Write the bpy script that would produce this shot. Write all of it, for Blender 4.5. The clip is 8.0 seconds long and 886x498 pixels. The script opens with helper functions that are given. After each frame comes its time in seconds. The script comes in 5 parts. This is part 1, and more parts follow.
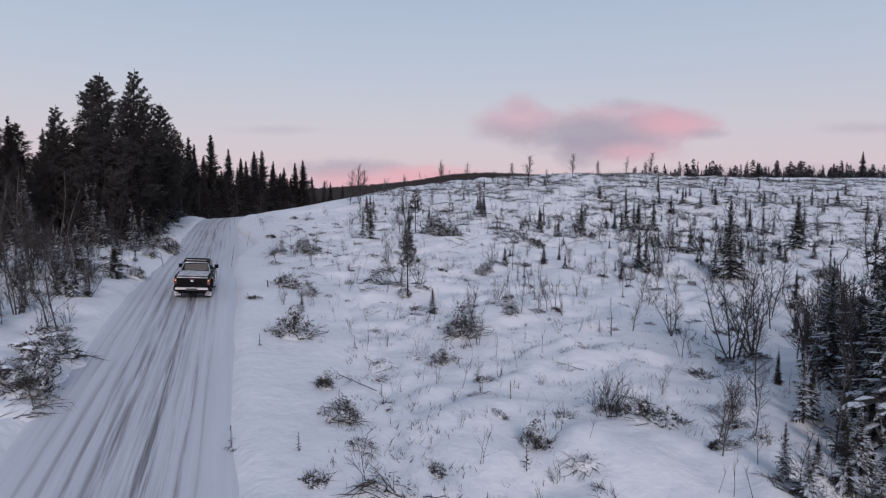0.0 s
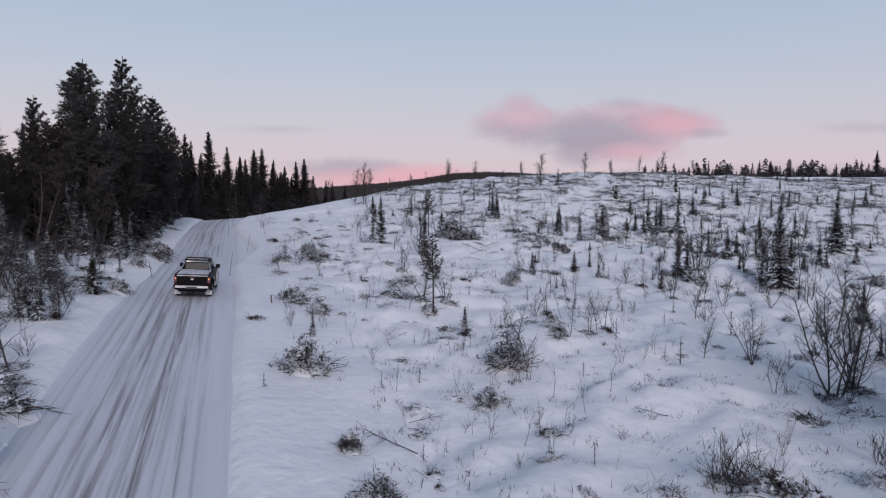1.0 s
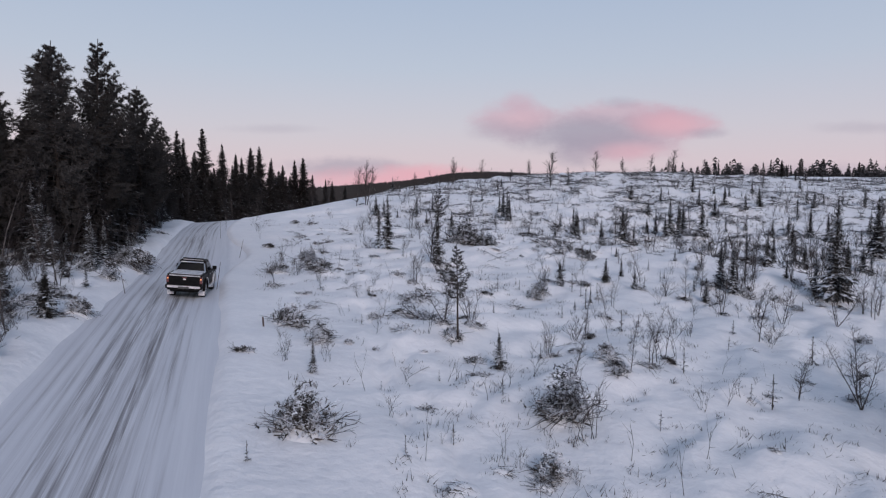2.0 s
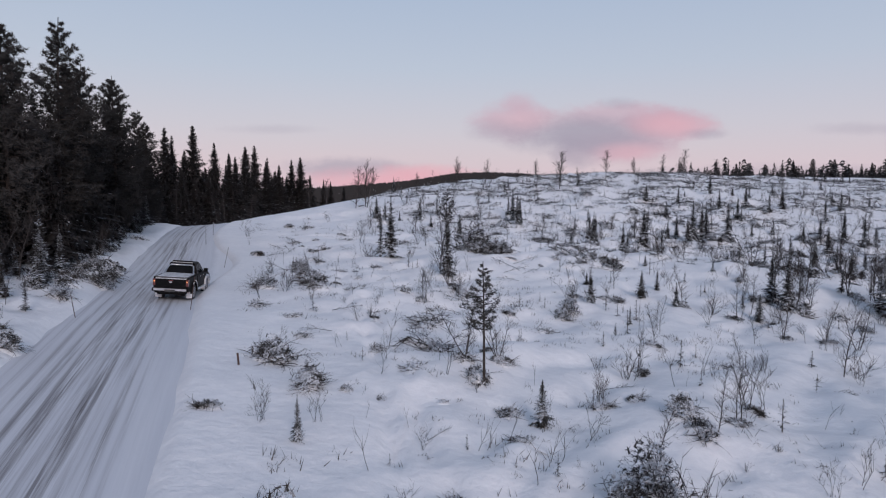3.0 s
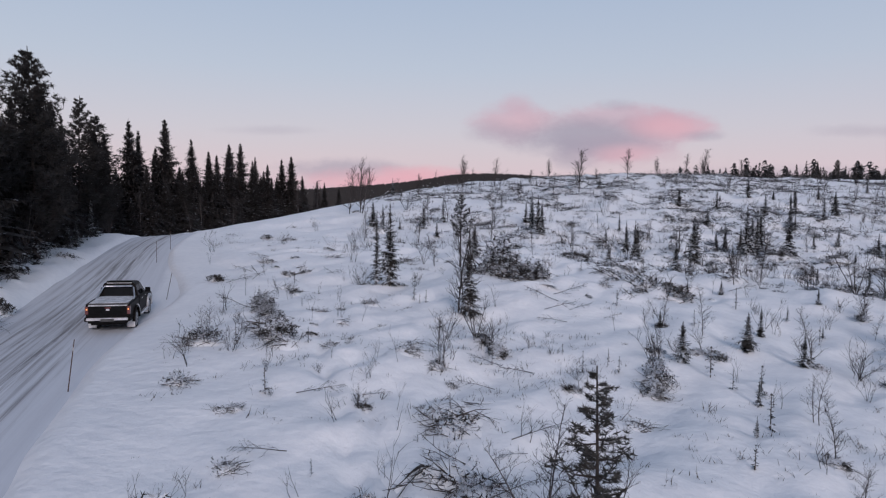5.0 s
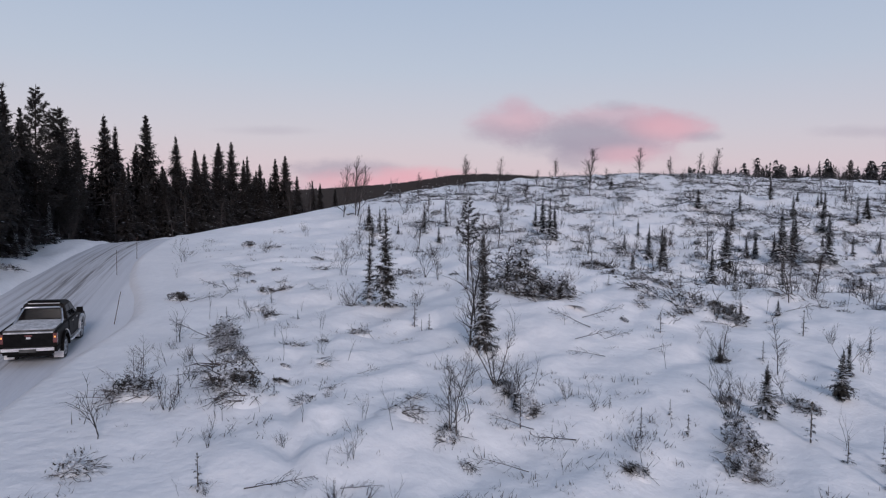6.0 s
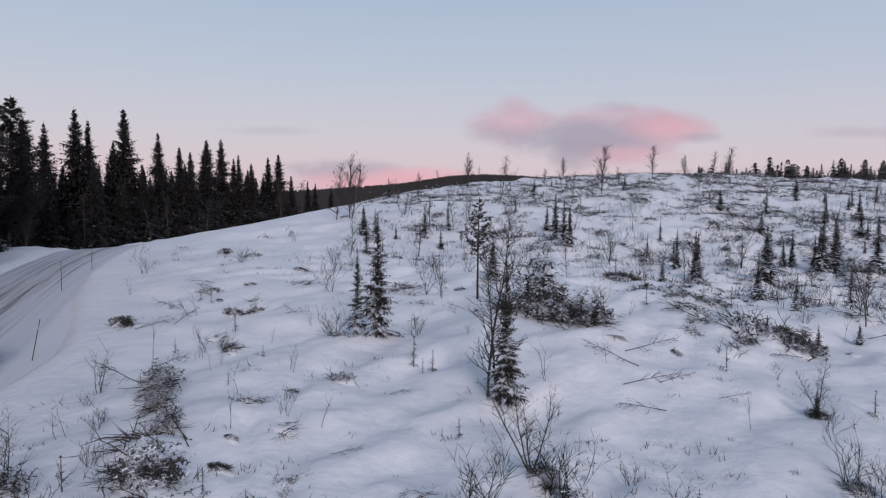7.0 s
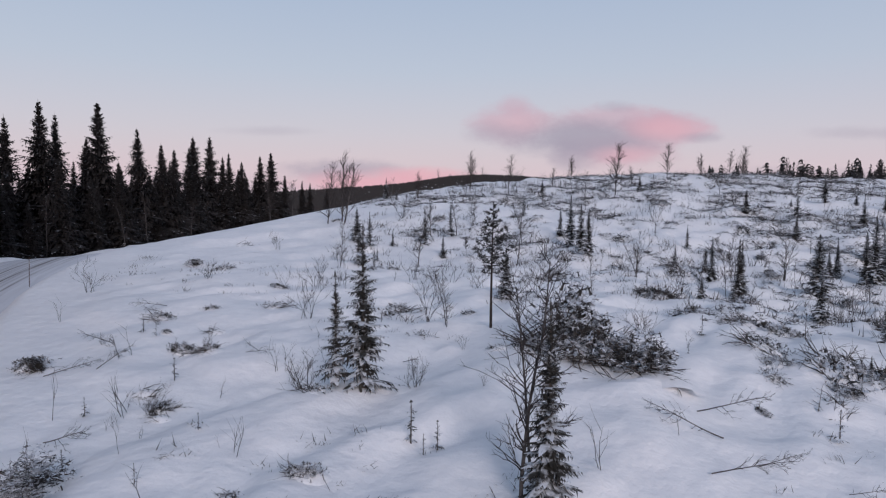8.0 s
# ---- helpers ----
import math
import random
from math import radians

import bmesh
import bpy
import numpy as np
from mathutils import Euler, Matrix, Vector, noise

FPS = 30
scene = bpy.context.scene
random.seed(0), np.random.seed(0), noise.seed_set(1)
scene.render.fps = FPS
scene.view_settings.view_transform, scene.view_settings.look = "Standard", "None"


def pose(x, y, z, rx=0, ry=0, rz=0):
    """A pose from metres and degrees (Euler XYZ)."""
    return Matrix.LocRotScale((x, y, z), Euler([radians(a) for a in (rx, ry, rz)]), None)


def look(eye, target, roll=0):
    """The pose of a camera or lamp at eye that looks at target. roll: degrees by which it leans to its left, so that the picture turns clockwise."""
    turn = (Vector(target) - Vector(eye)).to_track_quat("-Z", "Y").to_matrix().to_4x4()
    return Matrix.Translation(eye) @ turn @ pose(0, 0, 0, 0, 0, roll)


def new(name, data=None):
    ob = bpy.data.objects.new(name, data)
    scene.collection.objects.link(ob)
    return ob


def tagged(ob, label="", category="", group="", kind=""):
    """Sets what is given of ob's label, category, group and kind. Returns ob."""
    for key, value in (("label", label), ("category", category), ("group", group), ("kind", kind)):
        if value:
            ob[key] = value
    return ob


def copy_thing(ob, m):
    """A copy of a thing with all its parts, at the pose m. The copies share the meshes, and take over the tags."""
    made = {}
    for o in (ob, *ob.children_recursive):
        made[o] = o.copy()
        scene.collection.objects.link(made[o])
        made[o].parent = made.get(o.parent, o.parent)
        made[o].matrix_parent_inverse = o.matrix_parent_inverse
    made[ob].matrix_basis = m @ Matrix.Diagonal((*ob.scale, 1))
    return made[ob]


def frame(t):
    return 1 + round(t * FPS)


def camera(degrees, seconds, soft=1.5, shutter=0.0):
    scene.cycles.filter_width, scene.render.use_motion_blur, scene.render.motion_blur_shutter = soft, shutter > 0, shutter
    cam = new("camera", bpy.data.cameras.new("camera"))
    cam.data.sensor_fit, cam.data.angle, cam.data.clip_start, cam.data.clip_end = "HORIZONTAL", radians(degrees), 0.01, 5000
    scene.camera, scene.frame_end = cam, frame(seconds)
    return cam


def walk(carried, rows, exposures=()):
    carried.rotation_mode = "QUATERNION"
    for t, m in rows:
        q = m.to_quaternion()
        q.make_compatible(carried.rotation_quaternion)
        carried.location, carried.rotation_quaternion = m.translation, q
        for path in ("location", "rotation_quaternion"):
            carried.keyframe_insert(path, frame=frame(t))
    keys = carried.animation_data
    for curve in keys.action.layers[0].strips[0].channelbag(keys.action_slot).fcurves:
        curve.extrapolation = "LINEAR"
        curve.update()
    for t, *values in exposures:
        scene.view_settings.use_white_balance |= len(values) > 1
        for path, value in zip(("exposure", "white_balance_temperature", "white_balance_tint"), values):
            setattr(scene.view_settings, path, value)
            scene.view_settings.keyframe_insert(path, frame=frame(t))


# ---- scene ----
cam = camera(70.2, 8.0, soft=1.15)
METRES, EYE, TILT, LEAN, TURN = 45.0, 7.0, 3.5, 3.5, 0.0
ROWS = [
    (0.0, 0.0, 0.0, 0.0, 0.46, -7.79, -3.4),
    (0.5, -0.0197, 0.0536, -0.0024, 0.43, -7.82, -3.4),
    (1.0, -0.0361, 0.1098, -0.0052, 0.39, -7.85, -3.43),
    (1.5, -0.0501, 0.1676, -0.008, 0.35, -7.88, -3.45),
    (3.0, -0.0794, 0.3492, -0.0154, 0.23, -7.81, -3.54),
    (3.5, -0.0863, 0.4116, -0.0175, 0.2, -7.78, -3.56),
    (4.0, -0.0924, 0.4741, -0.0193, 0.16, -7.73, -3.58),
    (4.5, -0.0975, 0.537, -0.0206, 0.13, -7.71, -3.62),
    (6.0, -0.1089, 0.7295, -0.0267, 0.02, -7.64, -3.7),
    (6.5, -0.1117, 0.7943, -0.0295, -0.0, -7.62, -3.7),
    (7.0, -0.1143, 0.8586, -0.0325, -0.03, -7.59, -3.72),
    (7.5, -0.1165, 0.9231, -0.0346, -0.05, -7.61, -3.73),
    (8.0, -0.1188, 0.988, -0.0358, -0.06, -7.58, -3.78),
]
walk(cam, [(t, pose(0, 0, EYE, TILT, LEAN, TURN) @ pose(METRES * x, METRES * y, METRES * z, 90 + pitch, roll, yaw)) for t, x, y, z, yaw, pitch, roll in ROWS])

# ---------------------------------------------------------------- light
def link(tree, a, b):
    tree.links.new(a, b)


def node(tree, kind, **values):
    n = tree.nodes.new(kind)
    for key, value in values.items():
        n.inputs[key.replace("_", " ")].default_value = value
    return n


def maths(tree, op, a, b=None):
    n = tree.nodes.new("ShaderNodeMath")
    n.operation = op
    for slot, value in zip(n.inputs, (a, b)):
        if value is None:
            continue
        if isinstance(value, (int, float)):
            slot.default_value = value
        else:
            link(tree, value, slot)
    return n.outputs[0]


def mixed(tree, factor, a, b):
    n = tree.nodes.new("ShaderNodeMix")
    n.data_type = "RGBA"
    for slot, value in ((n.inputs[0], factor), (n.inputs[6], a), (n.inputs[7], b)):
        if isinstance(value, (int, float)):
            slot.default_value = value
        elif isinstance(value, tuple):
            slot.default_value = (*value, 1)
        else:
            link(tree, value, slot)
    return n.outputs[2]


def ramp(tree, factor, stops, smooth=True):
    n = tree.nodes.new("ShaderNodeValToRGB")
    n.color_ramp.interpolation = "EASE" if smooth else "LINEAR"
    while len(n.color_ramp.elements) < len(stops):
        n.color_ramp.elements.new(0.5)
    for e, (p, c) in zip(n.color_ramp.elements, stops):
        e.position = p
        e.color = (*c, 1) if isinstance(c, tuple) else (c, c, c, 1)
    link(tree, factor, n.inputs[0])
    return n.outputs[0]


def twilight():
    """Winter dusk: a Nishita sky under a low sun, a rosy belt along the horizon and a few drifting clouds."""
    world = bpy.data.worlds.new("dusk")
    scene.world = world
    world.use_nodes = True
    t = world.node_tree
    t.nodes.clear()
    sky = t.nodes.new("ShaderNodeTexSky")
    sky.sky_type = "NISHITA"
    sky.sun_disc = False
    sky.sun_elevation, sky.sun_rotation = radians(1.0), radians(SUN_TURN)
    where = t.nodes.new("ShaderNodeTexCoord").outputs["Generated"]
    sep = t.nodes.new("ShaderNodeSeparateXYZ")
    link(t, where, sep.inputs[0])
    x, y, z = sep.outputs
    # tangents of the bearing (right of north) and of the height above the horizon
    ahead = maths(t, "MAXIMUM", y, 0.05)
    az, el = maths(t, "DIVIDE", x, ahead), maths(t, "DIVIDE", z, ahead)
    belt = ramp(t, maths(t, "MULTIPLY", z, 1.0), [
        (0.0, (0.60, 0.50, 0.58)), (0.05, (0.65, 0.56, 0.645)), (0.11, (0.575, 0.56, 0.665)),
        (0.20, (0.475, 0.535, 0.67)), (0.34, (0.375, 0.465, 0.635)), (0.6, (0.23, 0.29, 0.42)), (1.0, (0.16, 0.21, 0.335))], False)
    soft = t.nodes.new("ShaderNodeMix")
    soft.data_type = "RGBA"
    soft.blend_type = "ADD"
    soft.inputs[0].default_value = 0.05
    link(t, belt, soft.inputs[6])
    link(t, sky.outputs[0], soft.inputs[7])
    colour = soft.outputs[2]
    flat = t.nodes.new("ShaderNodeCombineXYZ")
    link(t, az, flat.inputs[0])
    link(t, maths(t, "MULTIPLY", el, 1.8), flat.inputs[1])
    big = node(t, "ShaderNodeTexNoise", Scale=21.0, Detail=8.0, Roughness=0.66)
    link(t, flat.outputs[0], big.inputs["Vector"])
    warp = maths(t, "SUBTRACT", big.outputs["Fac"], 0.5)

    def cloud(a0, e0, wide, high, edge, ragged, stronger=1.0):
        """A cloud's cover round a bearing and height, with a ragged rim."""
        dx = maths(t, "DIVIDE", maths(t, "SUBTRACT", az, a0), wide)
        dy = maths(t, "DIVIDE", maths(t, "SUBTRACT", el, e0), high)
        r = maths(t, "SQRT", maths(t, "ADD", maths(t, "MULTIPLY", dx, dx), maths(t, "MULTIPLY", dy, dy)))
        r = maths(t, "ADD", r, maths(t, "MULTIPLY", warp, ragged))
        n = t.nodes.new("ShaderNodeMapRange")
        n.interpolation_type = "SMOOTHSTEP"
        link(t, r, n.inputs[0])
        n.inputs[1].default_value, n.inputs[2].default_value = 1.0 + edge, 1.0 - edge
        n.inputs[3].default_value, n.inputs[4].default_value = 0.0, stronger
        north = maths(t, "GREATER_THAN", y, 0.1)
        return maths(t, "MULTIPLY", n.outputs[0], north)

    rose, grey, ember = (0.63, 0.42, 0.51), (0.41, 0.372, 0.465), (0.84, 0.46, 0.53)
    for a0, e0, wide, high, edge, ragged, strong, lit in CLOUDS:
        paint = {"rose": rose, "grey": grey, "ember": ember}[lit]
        colour = mixed(t, cloud(a0, e0, wide, high, edge, ragged, strong), colour, paint)
    back = node(t, "ShaderNodeBackground", Strength=SKY)
    link(t, colour, back.inputs["Color"])
    link(t, back.outputs[0], t.nodes.new("ShaderNodeOutputWorld").inputs[0])


SKY, SUN_TURN = 0.93, 164.0
# bearing, height, half width, half height, softness, raggedness, cover, tone
CLOUDS = [
    (0.112, 0.125, 0.062, 0.026, 0.45, 1.1, 0.55, "rose"),
    (0.117, 0.153, 0.023, 0.015, 0.60, 1.0, 0.50, "rose"),
    (0.134, 0.125, 0.053, 0.014, 0.70, 1.0, 0.30, "ember"),
    (0.277, 0.134, 0.093, 0.019, 0.50, 1.2, 0.60, "rose"),
    (0.351, 0.119, 0.071, 0.024, 0.42, 1.0, 0.75, "rose"),
    (0.278, 0.084, 0.078, 0.022, 0.55, 1.1, 0.70, "rose"),
    (0.224, 0.105, 0.102, 0.026, 0.65, 1.0, 0.85, "grey"),
    (0.081, 0.112, 0.034, 0.015, 0.70, 1.0, 0.40, "grey"),
    (0.209, 0.078, 0.034, 0.023, 0.60, 1.2, 0.55, "grey"),
    (0.354, 0.119, 0.050, 0.014, 0.80, 1.0, 0.50, "ember"),
    (0.290, 0.079, 0.040, 0.011, 0.80, 1.0, 0.35, "ember"),
    (0.411, 0.106, 0.028, 0.007, 0.70, 1.2, 0.45, "grey"),
    (0.273, 0.153, 0.025, 0.008, 0.70, 1.4, 0.30, "grey"),
    (-0.15, 0.052, 0.085, 0.014, 0.6, 1.4, 0.62, "grey"),
    (-0.08, 0.030, 0.120, 0.019, 0.7, 1.2, 0.85, "ember"),
    (-0.03, 0.046, 0.060, 0.010, 0.7, 1.2, 0.55, "ember"),
    (-0.27, 0.113, 0.055, 0.006, 0.8, 1.6, 0.25, "grey"),
    (0.670, 0.115, 0.070, 0.008, 0.8, 1.6, 0.30, "grey"),
    (0.580, 0.040, 0.240, 0.014, 0.8, 1.6, 0.45, "grey"),
]
twilight()
sun = new("sun", bpy.data.lights.new("sun", "SUN"))
sun.data.energy, sun.data.angle, sun.data.color = 1.5, radians(18), (1.0, 0.89, 0.90)
sun.matrix_world = look((0, 0, 0), (-math.sin(radians(SUN_TURN)), -math.cos(radians(SUN_TURN)), -0.42))
scene.view_settings.exposure = 0.0


# ---------------------------------------------------------------- materials
def material(name, first, second, scale=4.0, rough=0.8, metal=0.0, bump=0.0, bump_scale=None, shift=0.0, split=(0.35, 0.65), coat=0.0):
    """Two colours mixed by noise at two scales, with relief; shift varies the brightness from object to object."""
    m = bpy.data.materials.new(name)
    m.use_nodes = True
    t = m.node_tree
    b = t.nodes["Principled BSDF"]
    place = t.nodes.new("ShaderNodeTexCoord").outputs["Object"]
    n1 = node(t, "ShaderNodeTexNoise", Scale=scale, Detail=5.0, Roughness=0.6)
    n2 = node(t, "ShaderNodeTexNoise", Scale=scale * 7.3, Detail=3.0)
    link(t, place, n1.inputs["Vector"])
    link(t, place, n2.inputs["Vector"])
    f = maths(t, "ADD", maths(t, "MULTIPLY", n1.outputs["Fac"], 0.65), maths(t, "MULTIPLY", n2.outputs["Fac"], 0.35))
    colour = mixed(t, ramp(t, f, [(split[0], 0.0), (split[1], 1.0)]), first, second)
    if shift:
        hsv = t.nodes.new("ShaderNodeHueSaturation")
        info = t.nodes.new("ShaderNodeObjectInfo")
        link(t, maths(t, "ADD", maths(t, "MULTIPLY", info.outputs["Random"], 2 * shift), 1 - shift), hsv.inputs["Value"])
        link(t, colour, hsv.inputs["Color"])
        colour = hsv.outputs[0]
    link(t, colour, b.inputs["Base Color"])
    b.inputs["Roughness"].default_value, b.inputs["Metallic"].default_value = rough, metal
    b.inputs["Coat Weight"].default_value = coat
    if bump:
        bp = node(t, "ShaderNodeBump", Strength=bump, Distance=0.03)
        n3 = node(t, "ShaderNodeTexNoise", Scale=bump_scale or scale * 5, Detail=4.0)
        link(t, place, n3.inputs["Vector"])
        link(t, n3.outputs["Fac"], bp.inputs["Height"])
        link(t, bp.outputs[0], b.inputs["Normal"])
    return m


def frosted(name, dark, light, snow=0.35, scale=3.0, steep=(0.72, 0.95)):
    """Needles or twigs with snow lying on what faces up."""
    m = material(name, dark, light, scale, 0.85, shift=0.3)
    t = m.node_tree
    b = t.nodes["Principled BSDF"]
    colour = b.inputs["Base Color"].links[0].from_socket
    g = t.nodes.new("ShaderNodeNewGeometry")
    sep = t.nodes.new("ShaderNodeSeparateXYZ")
    link(t, g.outputs["Normal"], sep.inputs[0])
    up = maths(t, "ABSOLUTE", sep.outputs[2])
    n = node(t, "ShaderNodeTexNoise", Scale=2.3, Detail=4.0)
    link(t, g.outputs["Position"], n.inputs["Vector"])
    lies = maths(t, "MULTIPLY", ramp(t, up, [(steep[0], 0.0), (steep[1], 1.0)]), ramp(t, n.outputs["Fac"], [(0.62 - snow * 0.4, 0.0), (0.74 - snow * 0.4, 1.0)]))
    link(t, mixed(t, lies, colour, (0.72, 0.75, 0.80)), b.inputs["Base Color"])
    return m


def snow_material():
    m = material("snow", (0.79, 0.80, 0.825), (0.87, 0.875, 0.89), 0.5, 0.55, bump=0.75, bump_scale=1.9)
    b = m.node_tree.nodes["Principled BSDF"]
    b.inputs["Specular IOR Level"].default_value = 0.25
    t = m.node_tree
    first = [n for n in t.nodes if n.type == "BUMP"][0]
    first.inputs["Distance"].default_value = 0.10
    fine = node(t, "ShaderNodeTexNoise", Scale=4.2, Detail=5.0, Roughness=0.65)
    link(t, [n for n in t.nodes if n.type == "TEX_COORD"][0].outputs["Object"], fine.inputs["Vector"])
    second = node(t, "ShaderNodeBump", Strength=0.4, Distance=0.06)
    link(t, fine.outputs["Fac"], second.inputs["Height"])
    link(t, first.outputs[0], second.inputs["Normal"])
    link(t, second.outputs[0], b.inputs["Normal"])
    return m


def road_material():
    """Packed snow, polished and scraped along the road, with dirty brown wheel tracks. UV: metres across, metres along."""
    m = bpy.data.materials.new("packed_snow")
    m.use_nodes = True
    t = m.node_tree
    b = t.nodes["Principled BSDF"]
    uv = t.nodes.new("ShaderNodeUVMap").outputs[0]
    sep = t.nodes.new("ShaderNodeSeparateXYZ")
    link(t, uv, sep.inputs[0])
    across, along = sep.outputs[0], sep.outputs[1]

    def streaks(fine, slow, seed):
        c = t.nodes.new("ShaderNodeCombineXYZ")
        link(t, maths(t, "MULTIPLY", across, fine), c.inputs[0])
        link(t, maths(t, "MULTIPLY", along, slow), c.inputs[1])
        c.inputs[2].default_value = seed
        n = node(t, "ShaderNodeTexNoise", Scale=1.0, Detail=5.0, Roughness=0.62)
        link(t, c.outputs[0], n.inputs["Vector"])
        return n.outputs["Fac"]

    lanes = None
    for centre, wide, deep in TRACKS:
        d = maths(t, "DIVIDE", maths(t, "SUBTRACT", across, centre), wide)
        d = maths(t, "ADD", d, maths(t, "MULTIPLY", maths(t, "SUBTRACT", streaks(0.3, 0.03, centre), 0.5), 0.6))
        g = maths(t, "MULTIPLY", maths(t, "POWER", 2.718, maths(t, "MULTIPLY", maths(t, "MULTIPLY", d, d), -1.0)), deep)
        lanes = g if lanes is None else maths(t, "MAXIMUM", lanes, g)
    torn = ramp(t, streaks(7.0, 0.13, 3.0), [(0.40, 0.0), (0.62, 1.0)])
    fine = ramp(t, streaks(19.0, 0.22, 7.0), [(0.35, 0.0), (0.7, 1.0)])
    dirt = maths(t, "MULTIPLY", lanes, maths(t, "ADD", maths(t, "MULTIPLY", torn, 0.85), maths(t, "MULTIPLY", fine, 0.25)))
    base = mixed(t, streaks(3.0, 0.08, 1.0), (0.54, 0.56, 0.61), (0.76, 0.78, 0.82))
    base = mixed(t, maths(t, "MULTIPLY", fine, 0.13), base, (0.50, 0.51, 0.55))
    colour = mixed(t, dirt, base, (0.135, 0.122, 0.125))
    rim = maths(t, "ADD", maths(t, "ABSOLUTE", across), maths(t, "MULTIPLY", maths(t, "SUBTRACT", streaks(1.5, 0.5, 9.0), 0.5), 1.0))
    link(t, mixed(t, ramp(t, maths(t, "SUBTRACT", rim, 2.2), [(0.35, 0.0), (0.95, 1.0)]), colour, (0.76, 0.775, 0.81)), b.inputs["Base Color"])
    b.inputs["Roughness"].default_value = 0.5
    b.inputs["Specular IOR Level"].default_value = 0.3
    bp = node(t, "ShaderNodeBump", Strength=0.5, Distance=0.03)
    link(t, streaks(9.0, 0.25, 5.0), bp.inputs["Height"])
    link(t, bp.outputs[0], b.inputs["Normal"])
    return m


# wheel tracks: metres from the road's middle, half width, how worn
TRACKS = [(-0.62, 0.30, 0.85), (0.26, 0.30, 0.95), (1.08, 0.09, 0.75), (-1.15, 0.16, 0.7), (-1.62, 0.12, 0.5), (0.74, 0.13, 0.5), (1.45, 0.07, 0.35), (-2.05, 0.10, 0.35), (-0.15, 0.10, 0.5), (-2.4, 0.06, 0.25)]
SNOW = snow_material()
ROAD = road_material()
LUMP = material("snow_cap", (0.79, 0.80, 0.825), (0.87, 0.875, 0.89), 3.0, 0.6, bump=0.4)
NEEDLES = frosted("spruce_needles", (0.019, 0.0165, 0.017), (0.038, 0.034, 0.033), 0.05)
YOUNG = frosted("young_needles", (0.019, 0.018, 0.016), (0.044, 0.041, 0.036), 0.5)
PINE = frosted("pine_needles", (0.018, 0.0165, 0.0165), (0.036, 0.033, 0.031), 0.1)
BARK = material("spruce_bark", (0.045, 0.036, 0.030), (0.09, 0.075, 0.065), 6.0, 0.9, bump=0.6, shift=0.2)
PINE_BARK = material("pine_bark", (0.018, 0.014, 0.013), (0.045, 0.034, 0.029), 5.0, 0.9, bump=0.6, shift=0.2)
TWIG = material("bare_twigs", (0.020, 0.016, 0.016), (0.050, 0.041, 0.039), 5.0, 0.9, shift=0.3)
BIRCH = material("birch_bark", (0.035, 0.030, 0.029), (0.12, 0.108, 0.104), 3.0, 0.85, shift=0.2)
DEAD = material("dead_wood", (0.028, 0.024, 0.022), (0.095, 0.08, 0.072), 6.0, 0.9, shift=0.3)
ROCK = frosted("stone", (0.022, 0.021, 0.022), (0.060, 0.057, 0.058), 0.75, 3.5, (0.35, 0.6))
SLASH_DARK = frosted("snowy_slash", (0.026, 0.023, 0.022), (0.07, 0.060, 0.055), 0.3, 3.0, (0.5, 0.9))
GREEN = frosted("cut_spruce_sprays", (0.020, 0.018, 0.017), (0.048, 0.043, 0.038), 0.5, 3.0, (0.3, 0.7))


# ---------------------------------------------------------------- geometry helpers
class Geo:
    def __init__(self):
        self.v, self.f = [], []

    def face(self, *points):
        n = len(self.v)
        self.v += [tuple(p) for p in points]
        self.f.append(tuple(range(n, n + len(points))))

    def tube(self, points, radii, sides=5):
        points = [Vector(p) for p in points]
        rings = []
        for i, (p, r) in enumerate(zip(points, radii)):
            way = (points[min(i + 1, len(points) - 1)] - points[max(i - 1, 0)]).normalized()
            a = way.orthogonal().normalized()
            c = way.cross(a)
            rings.append(len(self.v))
            self.v += [tuple(p + r * (math.cos(2 * math.pi * k / sides) * a + math.sin(2 * math.pi * k / sides) * c)) for k in range(sides)]
        for s, e in zip(rings, rings[1:]):
            self.f += [(s + k, s + (k + 1) % sides, e + (k + 1) % sides, e + k) for k in range(sides)]
        self.f.append(tuple(rings[-1] + k for k in range(sides)))

    def mesh(self, name, mat, smooth=False):
        me = bpy.data.meshes.new(name)
        me.from_pydata(self.v, [], self.f)
        me.materials.append(mat)
        if smooth:
            me.polygons.foreach_set("use_smooth", [True] * len(me.polygons))
        me.update()
        return me


def part(name, geo, mat, parent, label="", smooth=False):
    """One mesh under a thing; geo is a Geo or a bmesh."""
    if isinstance(geo, Geo):
        me = geo.mesh(name, mat, smooth)
    else:
        me = bpy.data.meshes.new(name)
        geo.to_mesh(me)
        geo.free()
        me.materials.append(mat)
        if smooth:
            me.polygons.foreach_set("use_smooth", [True] * len(me.polygons))
    ob = new(name, me)
    ob.parent = parent
    return tagged(ob, label)


def hashed(ix, iy, seed):
    h = (ix * 374761393 + iy * 668265263 + seed * 974634777) & 0x7FFFFFFF
    h = ((h ^ (h >> 13)) * 1274126177) & 0x7FFFFFFF
    return ((h ^ (h >> 16)) & 0xFFFF) / 65535.0


